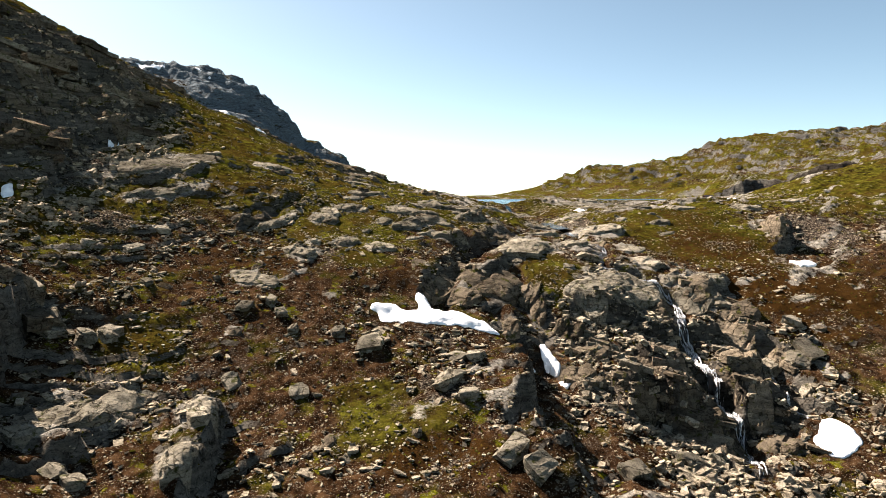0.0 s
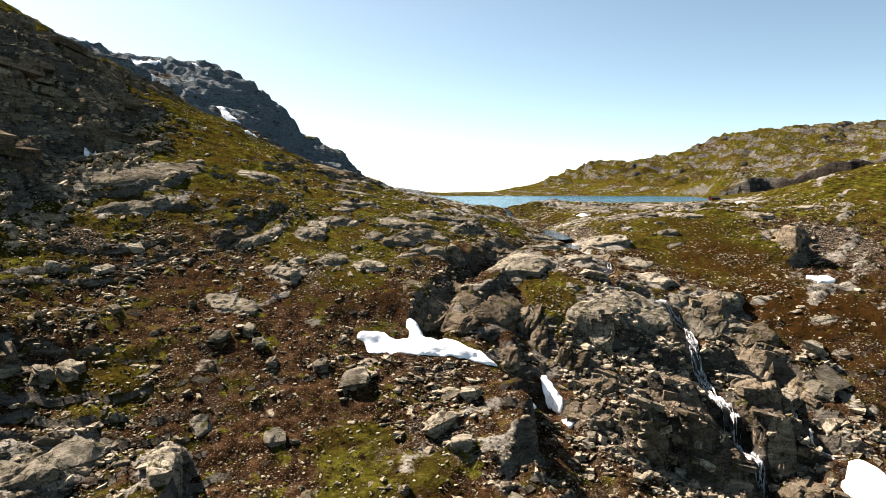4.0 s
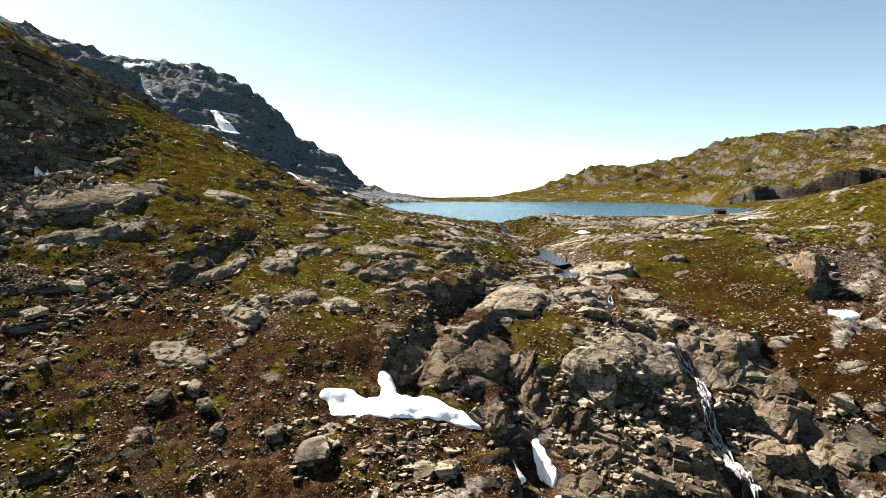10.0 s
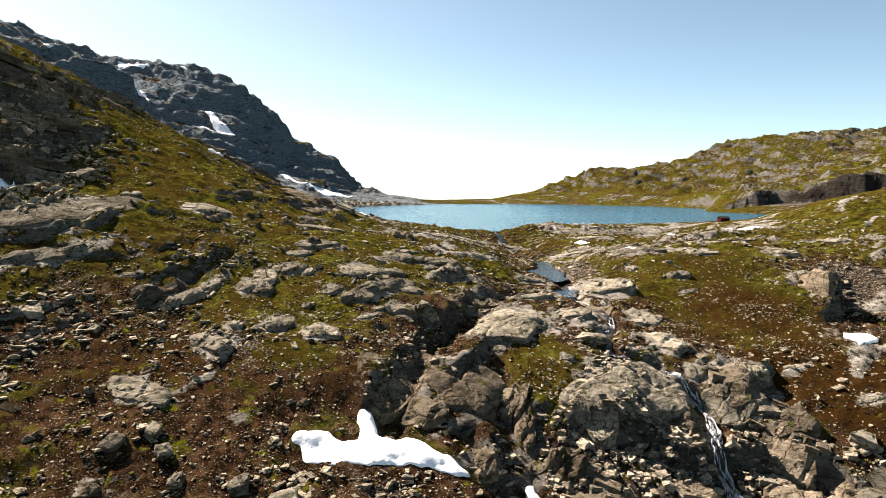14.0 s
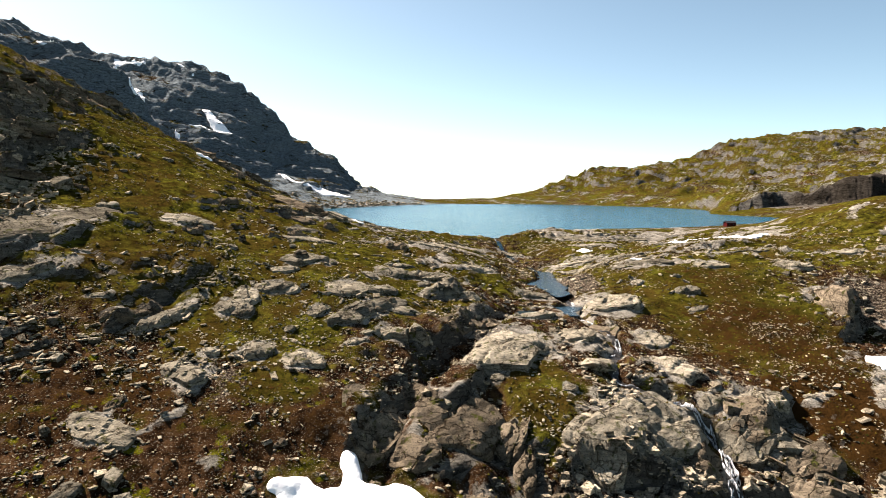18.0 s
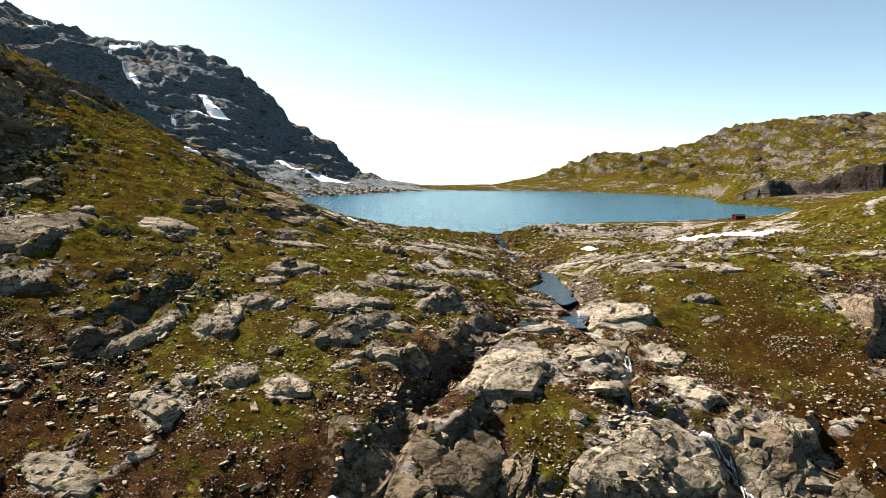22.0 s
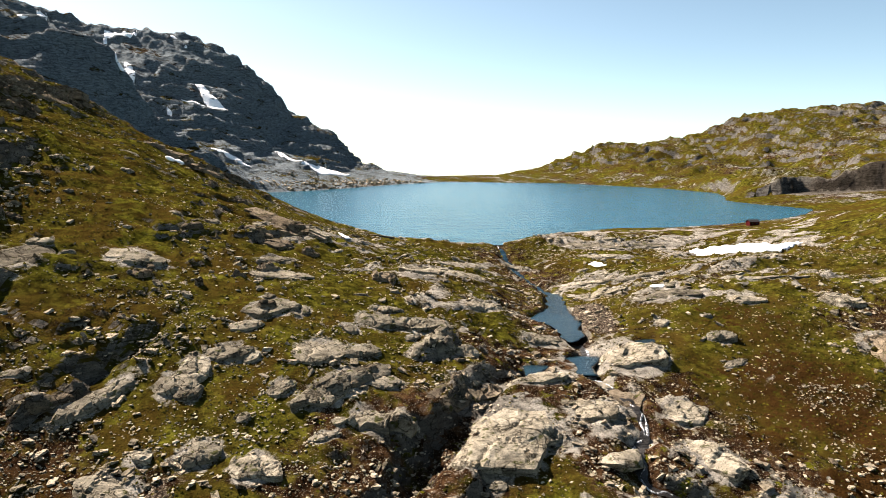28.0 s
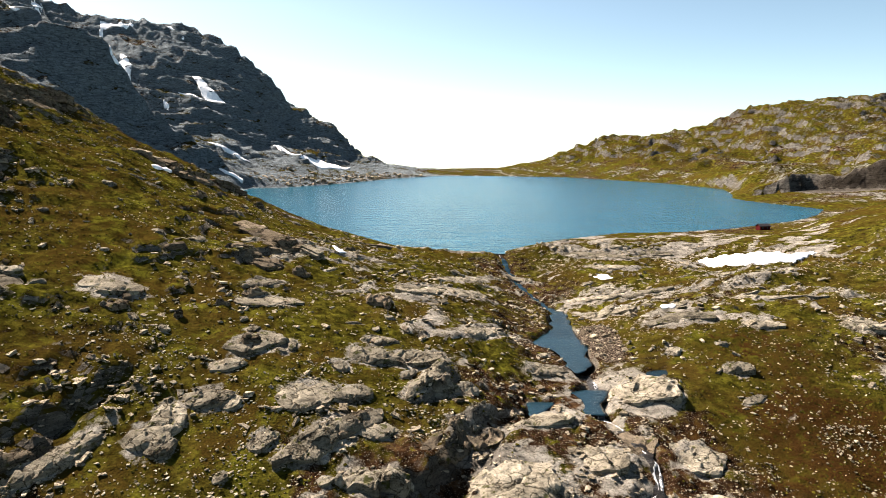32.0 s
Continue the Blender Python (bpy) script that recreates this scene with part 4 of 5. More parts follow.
# ledges of the cliff at the waterfall
ledge(34.0, 98.0, 12.5, 3.0, 3.2, -1, falls)
ledge(36.1, 102.5, 9.0, 3.0, 2.4, -19, falls)
ledge(51.4, 111.2, 8.7, 4.0, 3.4, -50, falls)
ledge(49.0, 106.0, 7.6, 4.0, 3.6, -19, falls)
ledge(46.7, 100.5, 6.6, 4.0, 3.0, -41, falls)
ledge(28.1, 92.1, 6.8, 3.0, 2.4, -24, falls)
ledge(36.1, 91.4, 9.0, 3.5, 3.2, -4, falls)
ledge(47.0, 95.6, 6.7, 3.5, 2.6, -34, falls)
ledge(48.0, 121.1, 7.9, 4.0, 2.6, -26, falls)
ledge(38.4, 113.7, 6.2, 3.0, 2.2, -93, falls)
ledge(52.9, 115.6, 8.8, 3.0, 2.4, -58, falls)
ledge(35.2, 97.4, 6.7, 3.0, 3.0, -33, falls)
ledge(37.4, 89.0, 11.1, 4.0, 2.6, -18, falls)
ledge(47.4, 88.6, 8.5, 3.0, 2.4, -52, falls)
ledge(24.2, 99.3, 5.0, 3.0, 2.0, -42, falls)
ledge(20.7, 94.0, 5.8, 3.0, 2.2, -56, falls)
ledge(54.5, 105.4, 4.9, 4.0, 2.6, -81, falls)
# ledges high on the western slope
ledge(-112.8, 182.7, 11.1, 5.0, 4.0, 73, crags)
ledge(-104.9, 187.6, 12.7, 5.0, 3.5, -3, crags)
ledge(-97.6, 161.2, 12.6, 5.0, 4.0, 34, crags)
ledge(-92.7, 153.8, 13.6, 5.0, 4.5, 46, crags)
ledge(-82.9, 164.3, 15.0, 5.0, 4.5, 48, crags)
ledge(-88.9, 144.8, 11.2, 5.0, 4.5, 55, crags)
ledge(-79.2, 153.1, 14.8, 5.0, 4.0, 29, crags)
ledge(-81.4, 128.1, 7.3, 5.0, 4.0, -12, crags)
ledge(-58.9, 89.6, 5.5, 5.0, 4.0, -31, crags)
ledge(-93.6, 185.8, 9.8, 5.0, 4.0, 70, crags)
ledge(-82.0, 171.1, 8.3, 5.0, 4.0, 22, crags)
ledge(-99.5, 233.3, 39.4, 4.0, 3.0, 90, crags)
ledge(-88.7, 190.2, 11.1, 4.0, 3.5, 88, crags)
ledge(-95.5, 232.2, 26.4, 4.0, 3.0, 85, crags)
ledge(-88.8, 208.8, 15.1, 4.0, 3.0, 105, crags)
ledge(-99.9, 235.8, 30.0, 4.0, 3.0, 88, crags)
ledge(-65.2, 229.5, 10.4, 4.0, 2.6, -9, crags)
ledge(-55.3, 240.0, 24.5, 4.0, 2.4, 67, crags)
ledge(-26.0, 197.9, 20.5, 4.0, 2.4, -27, crags)
strewn(70, -25, 75, 118, 262, PALE, 5.0, 0.9)
strewn(45, -105, -15, 120, 250, PALE, 4.5, 0.9)
strewn(28, -105, -10, 150, 250, DARK, 5.5, 1.8)
strewn(25, -60, 70, 68, 118, DARK, 4.0, 1.4)


# ---- snow ----
def snow_mesh(outline, thick, cell):
    """A patch of old snow, drawn in plan, thinning to a ragged rim, with an underside."""
    p = np.array(outline)
    broad = cell > 0.8
    cell = min(cell, np.ptp(p, axis=0).min() / 7)
    xs, ys = np.arange(p[:, 0].min() - 1, p[:, 0].max() + 1, cell), np.arange(p[:, 1].min() - 1, p[:, 1].max() + 1, cell)
    x, y = np.meshgrid(xs, ys)
    ring = [tuple(q) for q in outline] + [tuple(outline[0])]
    d, _ = to_line(x, y, ring)
    inside = np.zeros(x.shape, bool)
    for a, b in zip(ring[:-1], ring[1:]):
        inside ^= ((a[1] > y) != (b[1] > y)) & (x < (b[0] - a[0]) * (y - a[1]) / (b[1] - a[1] + 1e-9) + a[0])
    d = np.where(inside, d, -d) + 0.9 * cell * waves(x, y, 5 * cell, 83, 2) + 0.3 * cell
    if not broad:
        d = d + 0.3 * waves(x, y, 1.9, 84, 3, 0.7)
    keep = d > 0
    # the snow fills hollows: its top follows the smoothed ground
    z = height(x, y)
    soft = z.copy()
    for _ in range(14 if broad else 4):
        pad = np.pad(soft, 1, mode="edge")
        soft = (soft + pad[:-2, 1:-1] + pad[2:, 1:-1] + pad[1:-1, :-2] + pad[1:-1, 2:]) / 5
    top = (soft if broad else np.maximum(z, soft)) + thick * (0.25 + 0.75 * smooth(0, 5 * cell, d)) + 0.08 * waves(x, y, 2.5, 8, 2)
    return patch_mesh("snow_patch", x, y, keep, top, z - 0.25, SNOW, False)


SNOW_RINGS = []


def snow_patch(outline, thick):
    p = np.array(outline)
    SNOW_RINGS.append(outline)
    size = "large" if np.ptp(p[:, 0]) > 12 else "small"
    tagged(new("snow_patch", snow_mesh(outline, thick, 0.28)), f"{size} ragged patch of old white snow melting in a hollow", "snow patch", "snow patches")


def snow_field(outline, thick):
    tagged(new("snow_field", snow_mesh(outline, 3.5 * thick, 1.0)), "streak of old snow on a ledge of the dark mountain", "snow field", "snow fields on the mountain")


snow_patch(((-11.1, 102.0), (-9.5, 102.3), (-6.6, 102.5), (-3.7, 102.1), (-3.8, 106.3), (-2.0, 107.9), (-1.3, 103.4), (3.6, 104.3), (6.7, 101.8), (9.2, 100.7), (8.2, 99.6), (5.1, 100.6), (-2.0, 98.5), (-6.2, 98.8), (-9.0, 98.5)), 0.3)
snow_patch(((11.5, 98.2), (13.1, 98.9), (14.7, 96.6), (13.7, 94.7), (12.0, 95.8)), 0.5)
snow_patch(((15.5, 102.2), (16.7, 102.7), (18.4, 96.6), (17.6, 96.1), (16.1, 97.4)), 0.4)
snow_patch(((17.3, 94.6), (18.9, 95.3), (19.0, 93.1), (17.6, 91.8)), 0.4)
snow_patch(((52.0, 88.7), (55.0, 92.3), (57.2, 92.9), (58.0, 90.8), (57.8, 87.1), (55.1, 84.3), (51.7, 83.9), (50.3, 85.0)), 0.4)
snow_patch(((75.1, 140.6), (78.2, 141.2), (80.0, 138.2), (74.9, 134.6)), 0.5)
snow_patch(((77.4, 242.1), (88.4, 249.3), (98.7, 249.9), (104.1, 241.9), (109.8, 238.9), (99.4, 230.9), (88.1, 233.5), (79.1, 227.4), (80.0, 232.8)), 0.4)
snow_patch(((45.9, 224.8), (49.7, 225.8), (50.5, 221.7), (46.9, 221.8)), 0.4)
snow_patch(((51.6, 190.7), (54.6, 190.7), (53.9, 188.4), (50.0, 184.6)), 0.4)
snow_patch(((-17.5, 212.9), (-16.2, 214.1), (-13.0, 207.5), (-14.3, 205.9)), 0.4)
snow_patch(((-75.2, 150.5), (-73.1, 153.7), (-71.2, 153.3), (-71.7, 146.5)), 0.5)
snow_patch(((-76.5, 115.4), (-75.0, 116.6), (-73.4, 114.3), (-74.7, 112.5)), 0.6)
# mountain
snow_field(((-237.0, 531.2), (-338.7, 745.7), (-304.7, 747.1), (-303.3, 730.6), (-325.9, 725.8)), 0.4)
snow_field(((-223.2, 530.5), (-285.3, 670.9), (-271.5, 661.7), (-266.8, 653.0), (-216.0, 531.6), (-220.8, 530.9)), 0.4)
snow_field(((-225.6, 684.1), (-220.6, 689.7), (-208.3, 676.8), (-183.3, 665.6), (-185.2, 658.4), (-200.8, 654.4), (-213.2, 668.0)), 0.4)
snow_field(((-231.9, 656.0), (-218.1, 660.2), (-200.8, 654.4), (-203.6, 653.2), (-222.4, 654.6)), 0.4)
snow_field(((-148.4, 659.4), (-122.2, 645.6), (-105.9, 673.9), (-82.5, 691.6), (-83.7, 677.4), (-105.7, 639.3), (-137.4, 644.6)), 0.4)
snow_field(((-185.5, 596.4), (-166.0, 598.2), (-147.7, 593.6), (-148.6, 591.8), (-169.9, 593.0)), 0.4)
snow_field(((-231.8, 631.0), (-225.0, 627.4), (-220.4, 618.5), (-227.6, 624.8)), 0.4)
snow_field(((-275.1, 750.3), (-269.1, 753.0), (-263.3, 746.6), (-269.8, 748.0)), 0.4)
snow_field(((-260.1, 744.2), (-252.2, 739.7), (-247.8, 733.0), (-255.1, 737.7)), 0.4)
snow_field(((-287.8, 526.7), (-276.4, 521.9), (-278.4, 520.4), (-283.2, 520.6)), 0.4)
snow_field(((-395.4, 728.3), (-390.9, 737.7), (-394.0, 745.5), (-271.7, 525.4)), 0.4)
snow_field(((-152.8, 527.7), (-144.3, 526.8), (-136.0, 540.6), (-137.3, 528.8), (-146.5, 521.5)), 0.6)
snow_field(((-61.2, 221.4), (-59.2, 228.3), (-58.4, 224.8), (-60.0, 220.6)), 0.4)


# ---- water of the brook ----
def make_foam():
    m, nodes, b = material("white_water", 0.45)
    n = noise_tex(nodes, 2.5, 5, 0.7)
    link(ramp(nodes, n, (0.3, (0.3, 0.32, 0.34)), (0.55, (0.62, 0.63, 0.65))), b.inputs["Base Color"])
    lace = nodes.new("ShaderNodeMapping")
    lace.inputs["Scale"].default_value = (5.0, 1.3, 1.0)
    link(nodes.new("ShaderNodeNewGeometry").outputs["Position"], lace.inputs["Vector"])
    link(ramp(nodes, noise_tex(nodes, 1.6, 4, 0.65, lace.outputs["Vector"]), (0.43, 0.0), (0.57, 1.0)), b.inputs["Alpha"])
    bump(nodes, b, n, 0.2)
    return m


FOAM = make_foam()


def ribbon(line, wide, lift, seed, step=0.5, sway=0.0, taper=0.0):
    """A strip of water down a line in plan, laid on the bed and rounded across."""
    pts = [np.array(p, float) for p in line]
    run = [pts[0]]
    for a, b in zip(pts[:-1], pts[1:]):
        n = max(1, int(np.hypot(*(b - a)) / step))
        run += [a + (b - a) * (k + 1) / n for k in range(n)]
    run = np.array(run)
    for _ in range(3):
        run[1:-1] = (run[:-2] + run[1:-1] * 2 + run[2:]) / 4
    t = np.gradient(run, axis=0)
    t /= np.linalg.norm(t, axis=1)[:, None] + 1e-9
    side = np.stack([-t[:, 1], t[:, 0]], -1)
    k = np.arange(len(run))
    run = run + side * (sway * waves(k * step, k * 0 + seed, 3.0, seed, 2))[:, None]
    half = wide / 2 * (1 + 0.45 * waves(k * step, k * 0.0, 2.2, seed + 3, 2)) * (1 - taper * k / len(run))
    z = height(run[:, 0], run[:, 1])
    z = np.minimum.accumulate(z) * 0.5 + z * 0.5
    cols = []
    for u in (-1, -0.6, 0, 0.6, 1):
        p = run + side * (half * u)[:, None]
        zz = np.maximum(height(p[:, 0], p[:, 1]) * 0.6 + z * 0.4, z)
        cols.append(np.column_stack([p, zz + lift * (1 - 0.75 * u * u)]))
    v = np.stack(cols, 1)
    ids = np.arange(len(run) * 5).reshape(-1, 5)
    q = np.stack([ids[:-1, :-1], ids[:-1, 1:], ids[1:, 1:], ids[1:, :-1]], -1).reshape(-1, 4)
    low = v.copy()
    low[..., 2] -= 0.3
    verts = np.concatenate([v.reshape(-1, 3), low.reshape(-1, 3)])
    return verts, np.concatenate([q, q[:, ::-1] + len(ids) * 5])


def strip(name, line, wide, lift, seed, mat, parent=None, label="", **more):
    ob = new(name, mesh_of(name, *ribbon(line, wide, lift, seed, **more), mat, False))
    ob.parent = parent
    return tagged(ob, label)


for n, (outline, level) in enumerate(POOLS):
    p = np.array(outline)
    px, py = np.meshgrid(np.arange(p[:, 0].min() - 2, p[:, 0].max() + 2, 0.5), np.arange(p[:, 1].min() - 2, p[:, 1].max() + 2, 0.5))
    keep = inside_of(px, py, outline) + 0.6 * waves(px, py, 2.2, 93, 2) > -0.5
    pool = new("pool", patch_mesh("pool", px, py, keep, level + 0 * px, level - 0.06 + 0 * px, BROOK_M, False))
    tagged(pool, "still dark blue pool among pale slabs below the lake" if n == 0 else "small dark pool between rocks along the brook", "pool", "pools of the brook")

brook = tagged(new("brook"), "shallow brook running from the lake over rocky steps", "brook")
strip("water", BROOK[:5], 1.5, 0.16, 3, BROOK_M, brook)
strip("water", BROOK[6:], 1.5, 0.16, 5, WET, brook)


def stretch_of(line, a, b):
    """The part of a line in plan between two shares of its length."""
    p = np.array(line, float)
    run = np.r_[0, np.cumsum(np.hypot(*np.diff(p, axis=0).T))] / np.hypot(*np.diff(p, axis=0).T).sum()
    k = np.linspace(a, b, 6)
    return [(np.interp(v, run, p[:, 0]), np.interp(v, run, p[:, 1])) for v in k]


for n, (a, b) in enumerate(((0.02, 0.05), (0.25, 0.27), (0.66, 0.68), (0.74, 0.78), (0.80, 0.92), (0.81, 0.88), (0.90, 0.97))):
    strip("white_water", stretch_of(BROOK, a, b), 0.22 + 0.12 * (n % 3), 0.26, 20 + n, FOAM, brook, "foaming white water", sway=0.6, step=0.3)
waterfall = tagged(new("waterfall"), "thin white waterfall in strands down a dark stepped cliff", "waterfall")
for n in range(28):
    a = (n * 0.37) % 0.84
    strip("strand", stretch_of(FALLS, a, min(a + 0.12 + 0.22 * ((n * 0.61) % 1), 0.97)), 0.07 + 0.035 * (n % 4), 0.40 + 0.05 * (n % 5), 40 + n, FOAM, waterfall, sway=0.9, step=0.3, taper=0.4)
strip("wet_sheet", FALLS, 1.0, 0.12, 60, WET, waterfall, "thin dark sheet of water over rock")
strip("trickle", ((54, 106), (53.5, 101), (53, 97), (53.4, 93)), 0.3, 0.5, 64, FOAM, waterfall, sway=0.5, step=0.35)


# ---- hut by the lake ----
def box(bm, x0, x1, y0, y1, z0, z1):
    v = [bm.verts.new(p) for p in ((x0, y0, z0), (x1, y0, z0), (x1, y1, z0), (x0, y1, z0), (x0, y0, z1), (x1, y0, z1), (x1, y1, z1), (x0, y1, z1))]
    for f in ((3, 2, 1, 0), (4, 5, 6, 7), (0, 1, 5, 4), (1, 2, 6, 5), (2, 3, 7, 6), (3, 0, 4, 7)):
        bm.faces.new([v[k] for k in f])


def part(name, bm, mat, parent, label=""):
    ob = new(name, mesh_from(bm, name, mat))
    ob.parent = parent
    return tagged(ob, label)


def paint(name, colour, roughness=0.7):
    m, nodes, b = material(name, roughness)
    n = noise_tex(nodes, 4.0, 5, 0.6)
    link(mix(nodes, n, tuple(0.7 * c for c in colour), tuple(1.25 * c for c in colour)), b.inputs["Base Color"])
    return m


RED, BLACK, GLASS = paint("red_paint", (0.05, 0.009, 0.009)), paint("tarred_roof", (0.03, 0.028, 0.03)), paint("dark_pane", (0.03, 0.035, 0.045), 0.15)
hut = tagged(new("hut"), "small dark red wooden hut with black roof by the lake", "hut")
hut.location, hut.rotation_euler = (119.5, 291.5, ground_at(119.5, 291.5) - 0.15), (0, 0, radians(12))
hut.scale = (0.8, 0.8, 0.8)
bm = bmesh.new()
box(bm, -2.4, 2.4, -1.5, 1.5, 0, 1.9)
wall = part("wall", bm, RED, hut)
for k in range(12):
    bm = bmesh.new()
    box(bm, -2.4 + 0.4 * k + 0.03, -2.0 + 0.4 * k - 0.03, -1.55, -1.503, 0.05, 1.85)
    part("board", bm, RED, wall)
bm = bmesh.new()
for sx in (-1, 1):
    a = [bm.verts.new(p) for p in ((-2.7, sx * 1.8, 1.8), (2.7, sx * 1.8, 1.8), (2.7, 0, 2.75), (-2.7, 0, 2.75))]
    b = [bm.verts.new(v.co + Vector((0, 0, 0.12))) for v in a]
    for f in ((a[0], a[1], a[2], a[3]), (b[3], b[2], b[1], b[0]), (a[1], a[0], b[0], b[1]), (a[3], a[0], b[0], b[3]), (a[1], a[2], b[2], b[1])):
        bm.faces.new(f)
bmesh.ops.recalc_face_normals(bm, faces=bm.faces)
part("roof", bm, BLACK, hut)
for sx in (-2.4, 2.4):
    bm = bmesh.new()
    bm.faces.new([bm.verts.new(p) for p in ((sx, -1.5, 1.9), (sx, 1.5, 1.9), (sx, 0, 2.7))])
    part("gable", bm, RED, hut)
for wx in (-1.2, 1.1):
    bm = bmesh.new()
    box(bm, wx - 0.35, wx + 0.35, -1.6, -1.57, 0.8, 1.5)
    window = part("window", bm, GLASS, hut, "dark pane")

# ---- loose stones and tussocks ----
dice = np.random.default_rng(5)


def scatter(count, x0, x1, y0, y1, chance):
    """Random places, thinned by a chance that depends on the place."""
    x, y = dice.uniform(x0, x1, count), dice.uniform(y0, y1, count)
    keep = dice.random(count) < chance(x, y)
    return x[keep], y[keep]


def stones(x, y, low, high, flat, name, label):
    """Angular stones, each a worn box turned at random, in one mesh."""
    n = len(x)
    z = height(x, y)
    size = low * (high / low) ** (dice.random(n) ** 2.2)
    base = np.array([(a, b, c) for c in (-1, 1) for b in (-1, 1) for a in (-1, 1)], float)
    v = base[None] * (1 + 0.8 * (dice.random((n, 8, 3)) - 0.7))
    v = v * (np.column_stack([size * dice.uniform(0.7, 1.4, n), size * dice.uniform(0.5, 1.0, n), size * dice.uniform(0.4, 0.8, n) * flat]) / 2)[:, None]
    yaw, tilt = dice.uniform(0, 2 * math.pi, n), dice.normal(0, 0.35, n)
    c, s = np.cos(tilt)[:, None], np.sin(tilt)[:, None]
    v = np.stack([v[..., 0] * c + v[..., 2] * s, v[..., 1], v[..., 2] * c - v[..., 0] * s], -1)
    c, s = np.cos(yaw)[:, None], np.sin(yaw)[:, None]
    v = np.stack([v[..., 0] * c - v[..., 1] * s, v[..., 0] * s + v[..., 1] * c, v[..., 2]], -1)
    v += np.column_stack([x, y, z + size * 0.12 * flat])[:, None]
    f = np.array([(0, 2, 3), (0, 3, 1), (4, 5, 7), (4, 7, 6), (0, 1, 5), (0, 5, 4), (1, 3, 7), (1, 7, 5), (3, 2, 6), (3, 6, 7), (2, 0, 4), (2, 4, 6)])
    faces = (f[None] + 8 * np.arange(n)[:, None, None]).reshape(-1, 3)
    return tagged(new(name, mesh_of(name, v.reshape(-1, 3), faces, SCREE)), label, "stones", kind="stuff")


def dry(x, y):
    """1 on land, 0 in pools, brook, lake and on snow."""
    out = (lake_distance(x, y) > 1.0) * 1.0
    for outline in [ring for ring, _ in POOLS] + SNOW_RINGS:
        here = close_to(x, y, outline, 1.0)
        if here.any():
            out[here] *= inside_of(x[here], y[here], outline) < -0.7
    return out * (to_line(x, y, BROOK)[0] > 1.3) * (to_line(x, y, FALLS)[0] > 1.5)


def stone_chance(x, y):
    g = np.maximum(blobs(x, y, GRASS_SPOTS), blobs(x, y, MEADOW_SPOTS))
    n = waves(x, y, 10, 44, 3)
    return dry(x, y) * np.clip((0.28 + 0.9 * n) * (1 - 0.6 * g) + 0.7 * blobs(x, y, GRAVEL_SPOTS), 0.03, 1) * (1 - 0.6 * smooth(44, 54, x) * smooth(152, 142, y))


stones(*scatter(21000, -75, 85, 58, 140, stone_chance), 0.26, 1.4, 0.5, "loose_stones", "grey angular stones strewn over brown heath")
stones(*scatter(22000, -110, 120, 135, 262, stone_chance), 0.25, 1.2, 0.6, "loose_stones", "pale stones strewn over grass")
stones(*scatter(8000, -112, -62, 95, 190, lambda x, y: dry(x, y) * np.clip(0.6 + 0.6 * waves(x, y, 14, 48, 2), 0, 1)), 0.35, 1.7, 0.9, "scree", "grey scree below the western crags")
stones(*scatter(6000, 18, 62, 70, 112, lambda x, y: dry(x, y) * np.clip(0.5 + 0.6 * waves(x, y, 8, 49, 2), 0, 1)), 0.4, 1.7, 0.9, "scree", "dark broken rubble below the waterfall")
stones(*scatter(5000, -140, 60, 545, 700, lambda x, y: (lake_distance(x, y) > 0.5) * smooth(45, 3, lake_distance(x, y))), 0.8, 3.5, 1.0, "scree", "grey scree fan at the far lake shore")

stones(*scatter(54000, -78, 88, 58, 150, lambda x, y: dry(x, y) * np.clip(0.3 + 0.9 * waves(x, y, 7, 95, 3), 0.06, 1)), 0.16, 0.5, 0.65, "small_stones", "small pale stones strewn over soil and moss")
stones(*scatter(30000, -110, 110, 145, 250, lambda x, y: dry(x, y) * np.clip(0.25 + 0.9 * waves(x, y, 8, 96, 3), 0.05, 1)), 0.18, 0.55, 0.6, "small_stones", "small pale stones strewn over soil and moss")

# single rocks
ROCKS = [mesh_from(rock_bmesh(700 + n, 1.3, 0.95, 0.75, 0.25, 1, 0.06), "loose_rock", ROCK_PALE if n % 3 else ROCK_DARK) for n in range(16)]
rx, ry = scatter(1500, -85, 95, 70, 240, lambda x, y: stone_chance(x, y) * 0.45)
for x, y in list(zip(rx, ry))[:290]:
    ob = new("loose_rock", rng.choice(ROCKS))
    k = rng.uniform(0.6, 1.5)
    ob.matrix_world = ground_frame(x, y, rng.uniform(0, 360), 1.0, 0.6) @ pose(0, 0, -0.18 * k, rng.uniform(-15, 15), rng.uniform(-15, 15), 0) @ Matrix.Diagonal((k, k, 0.72 * k, 1))
    tagged(ob, "loose angular grey rock lying on the slope", "rock", "loose rocks")


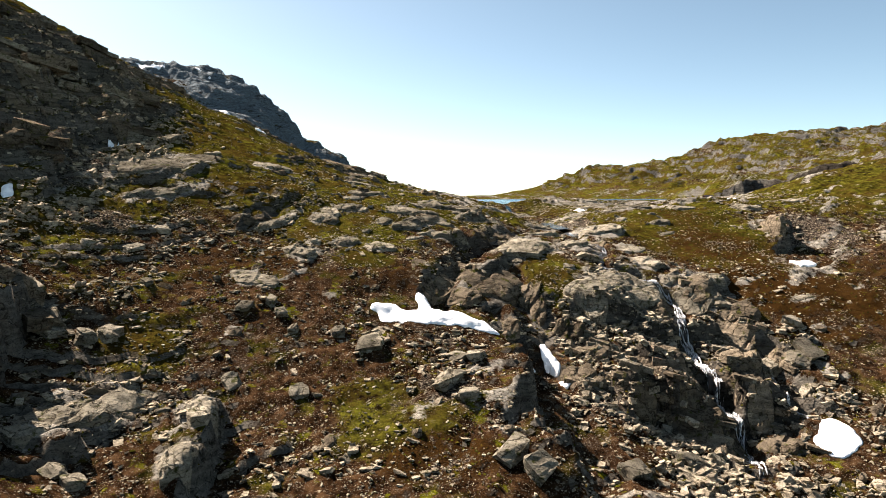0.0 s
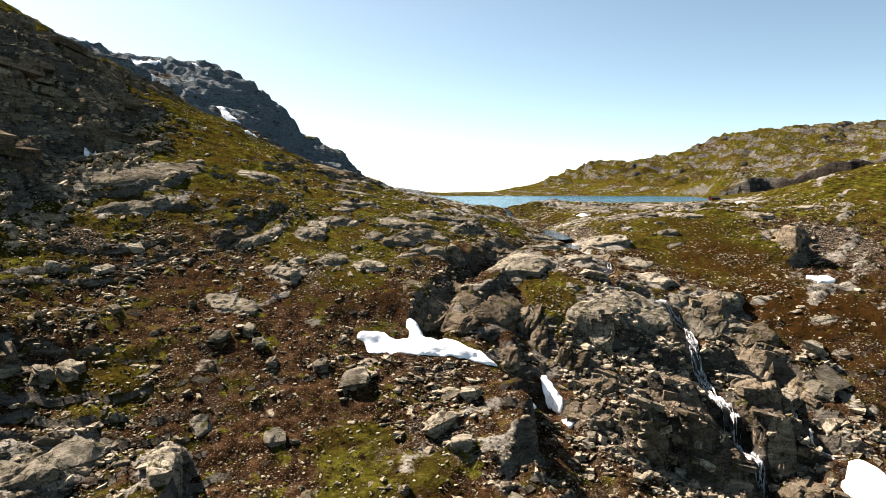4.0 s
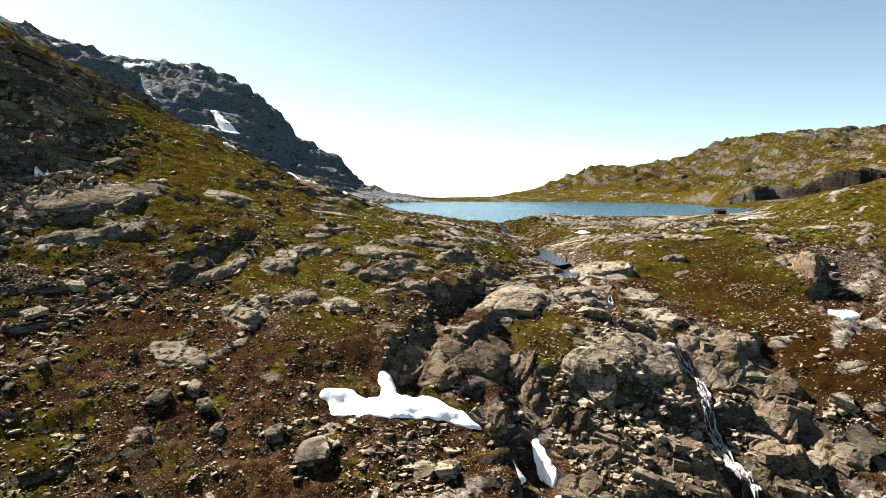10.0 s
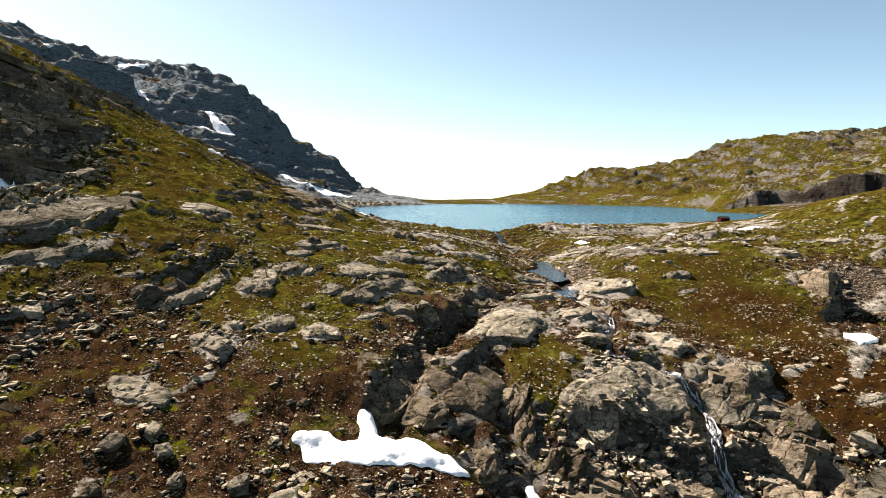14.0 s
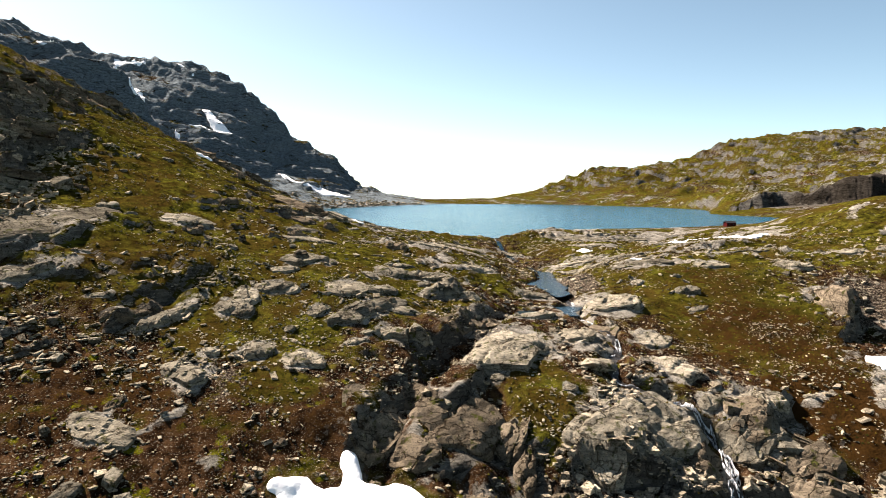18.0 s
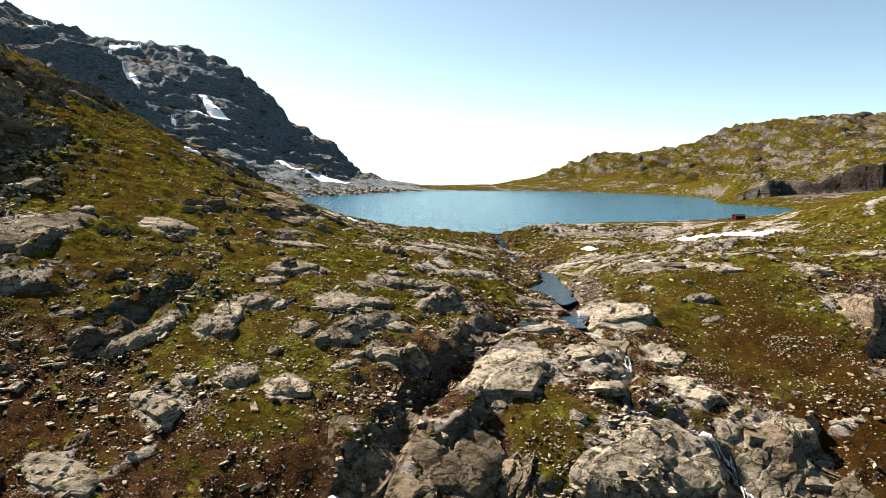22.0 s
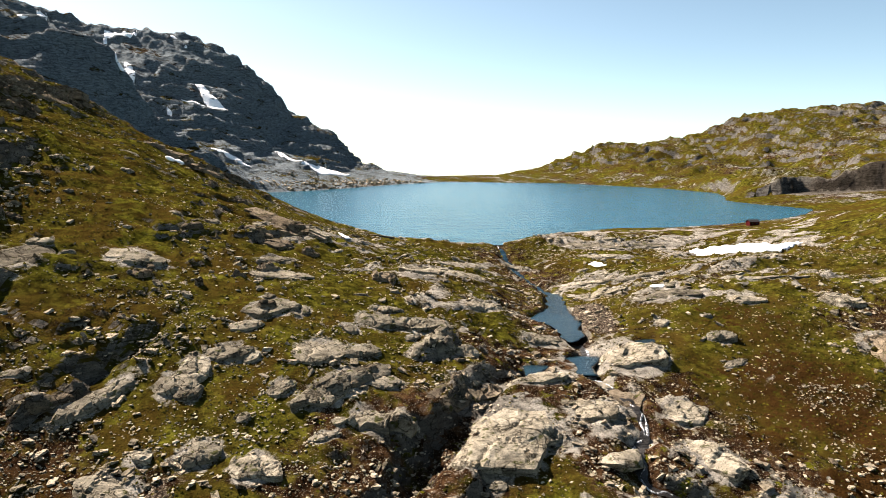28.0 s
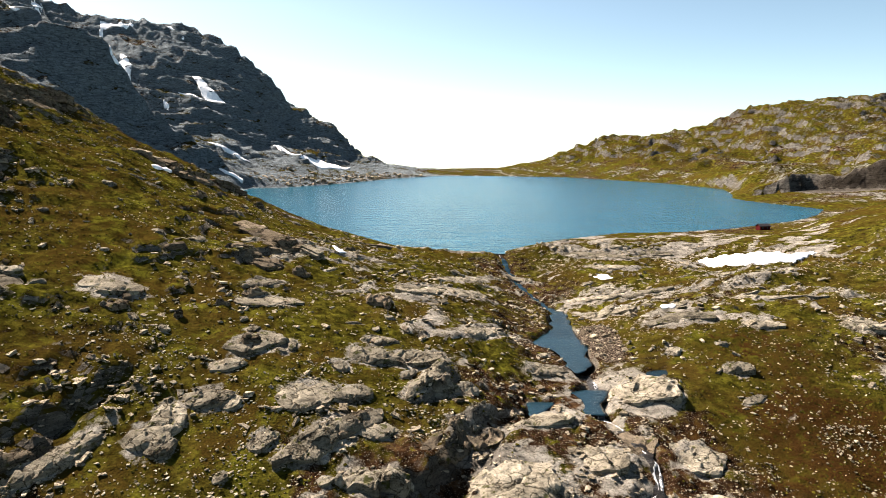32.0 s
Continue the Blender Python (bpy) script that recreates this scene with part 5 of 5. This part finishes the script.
def make_turf():
    m, nodes, b = material("tussock", 0.95)
    pick = nodes.new("ShaderNodeNewGeometry").outputs["Random Per Island"]
    link(ramp(nodes, pick, (0.0, (0.008, 0.0075, 0.002)), (0.45, (0.024, 0.022, 0.0035)), (0.8, (0.05, 0.045, 0.006)), (1.0, (0.042, 0.025, 0.006))), b.inputs["Base Color"])
    return m


def tussocks(x, y, low, high):
    n = len(x)
    z = height(x, y)
    r, tall = dice.uniform(low, high, n), dice.uniform(0.05, 0.16, n)
    k = np.arange(5) / 5 * 2 * math.pi
    ring = np.stack([np.cos(k), np.sin(k), 0 * k], -1)[None] * r[:, None, None] * dice.uniform(0.7, 1.3, (n, 5, 1))
    top = np.column_stack([dice.normal(0, 0.1, n), dice.normal(0, 0.1, n), tall])[:, None]
    v = np.concatenate([ring - (0, 0, 0.08), top], 1) + np.column_stack([x, y, z])[:, None]
    f = np.array([(j, (j + 1) % 5, 5) for j in range(5)])
    faces = (f[None] + 6 * np.arange(n)[:, None, None]).reshape(-1, 3)
    tagged(new("grass_tussocks", mesh_of("grass_tussocks", v.reshape(-1, 3), faces, make_turf(), False)), "low tussocks of olive grass and heather", "grass", kind="stuff")


def turf_chance(x, y):
    return dry(x, y) * np.clip(0.15 + np.maximum(blobs(x, y, GRASS_SPOTS), blobs(x, y, MEADOW_SPOTS)) * 0.8 + 0.4 * waves(x, y, 7, 46, 2), 0, 1)


tussocks(*scatter(80000, -120, 120, 58, 250, turf_chance), 0.12, 0.3)

# bare rock goes on round each slab
near_cells = (X > -110) & (X < 125) & (Y > 60) & (Y < 262)
nx, ny = X[near_cells], Y[near_cells]
extra = np.zeros(nx.shape)
for cx, cy, rx, ry, turn, w in BARE:
    close = (np.abs(nx - cx) < 1.5 * rx + 2) & (np.abs(ny - cy) < 1.5 * rx + 2)
    extra[close] = np.maximum(extra[close], blobs(nx[close], ny[close], ((cx, cy, rx, ry, turn, w),)))
rock_layer = ground_mesh.attributes["rock"]
values = np.zeros(X.size, np.float32)
rock_layer.data.foreach_get("value", values)
values = values.reshape(X.shape)
values[near_cells] = np.maximum(values[near_cells], 0) + extra
rock_layer.data.foreach_set("value", values.ravel())
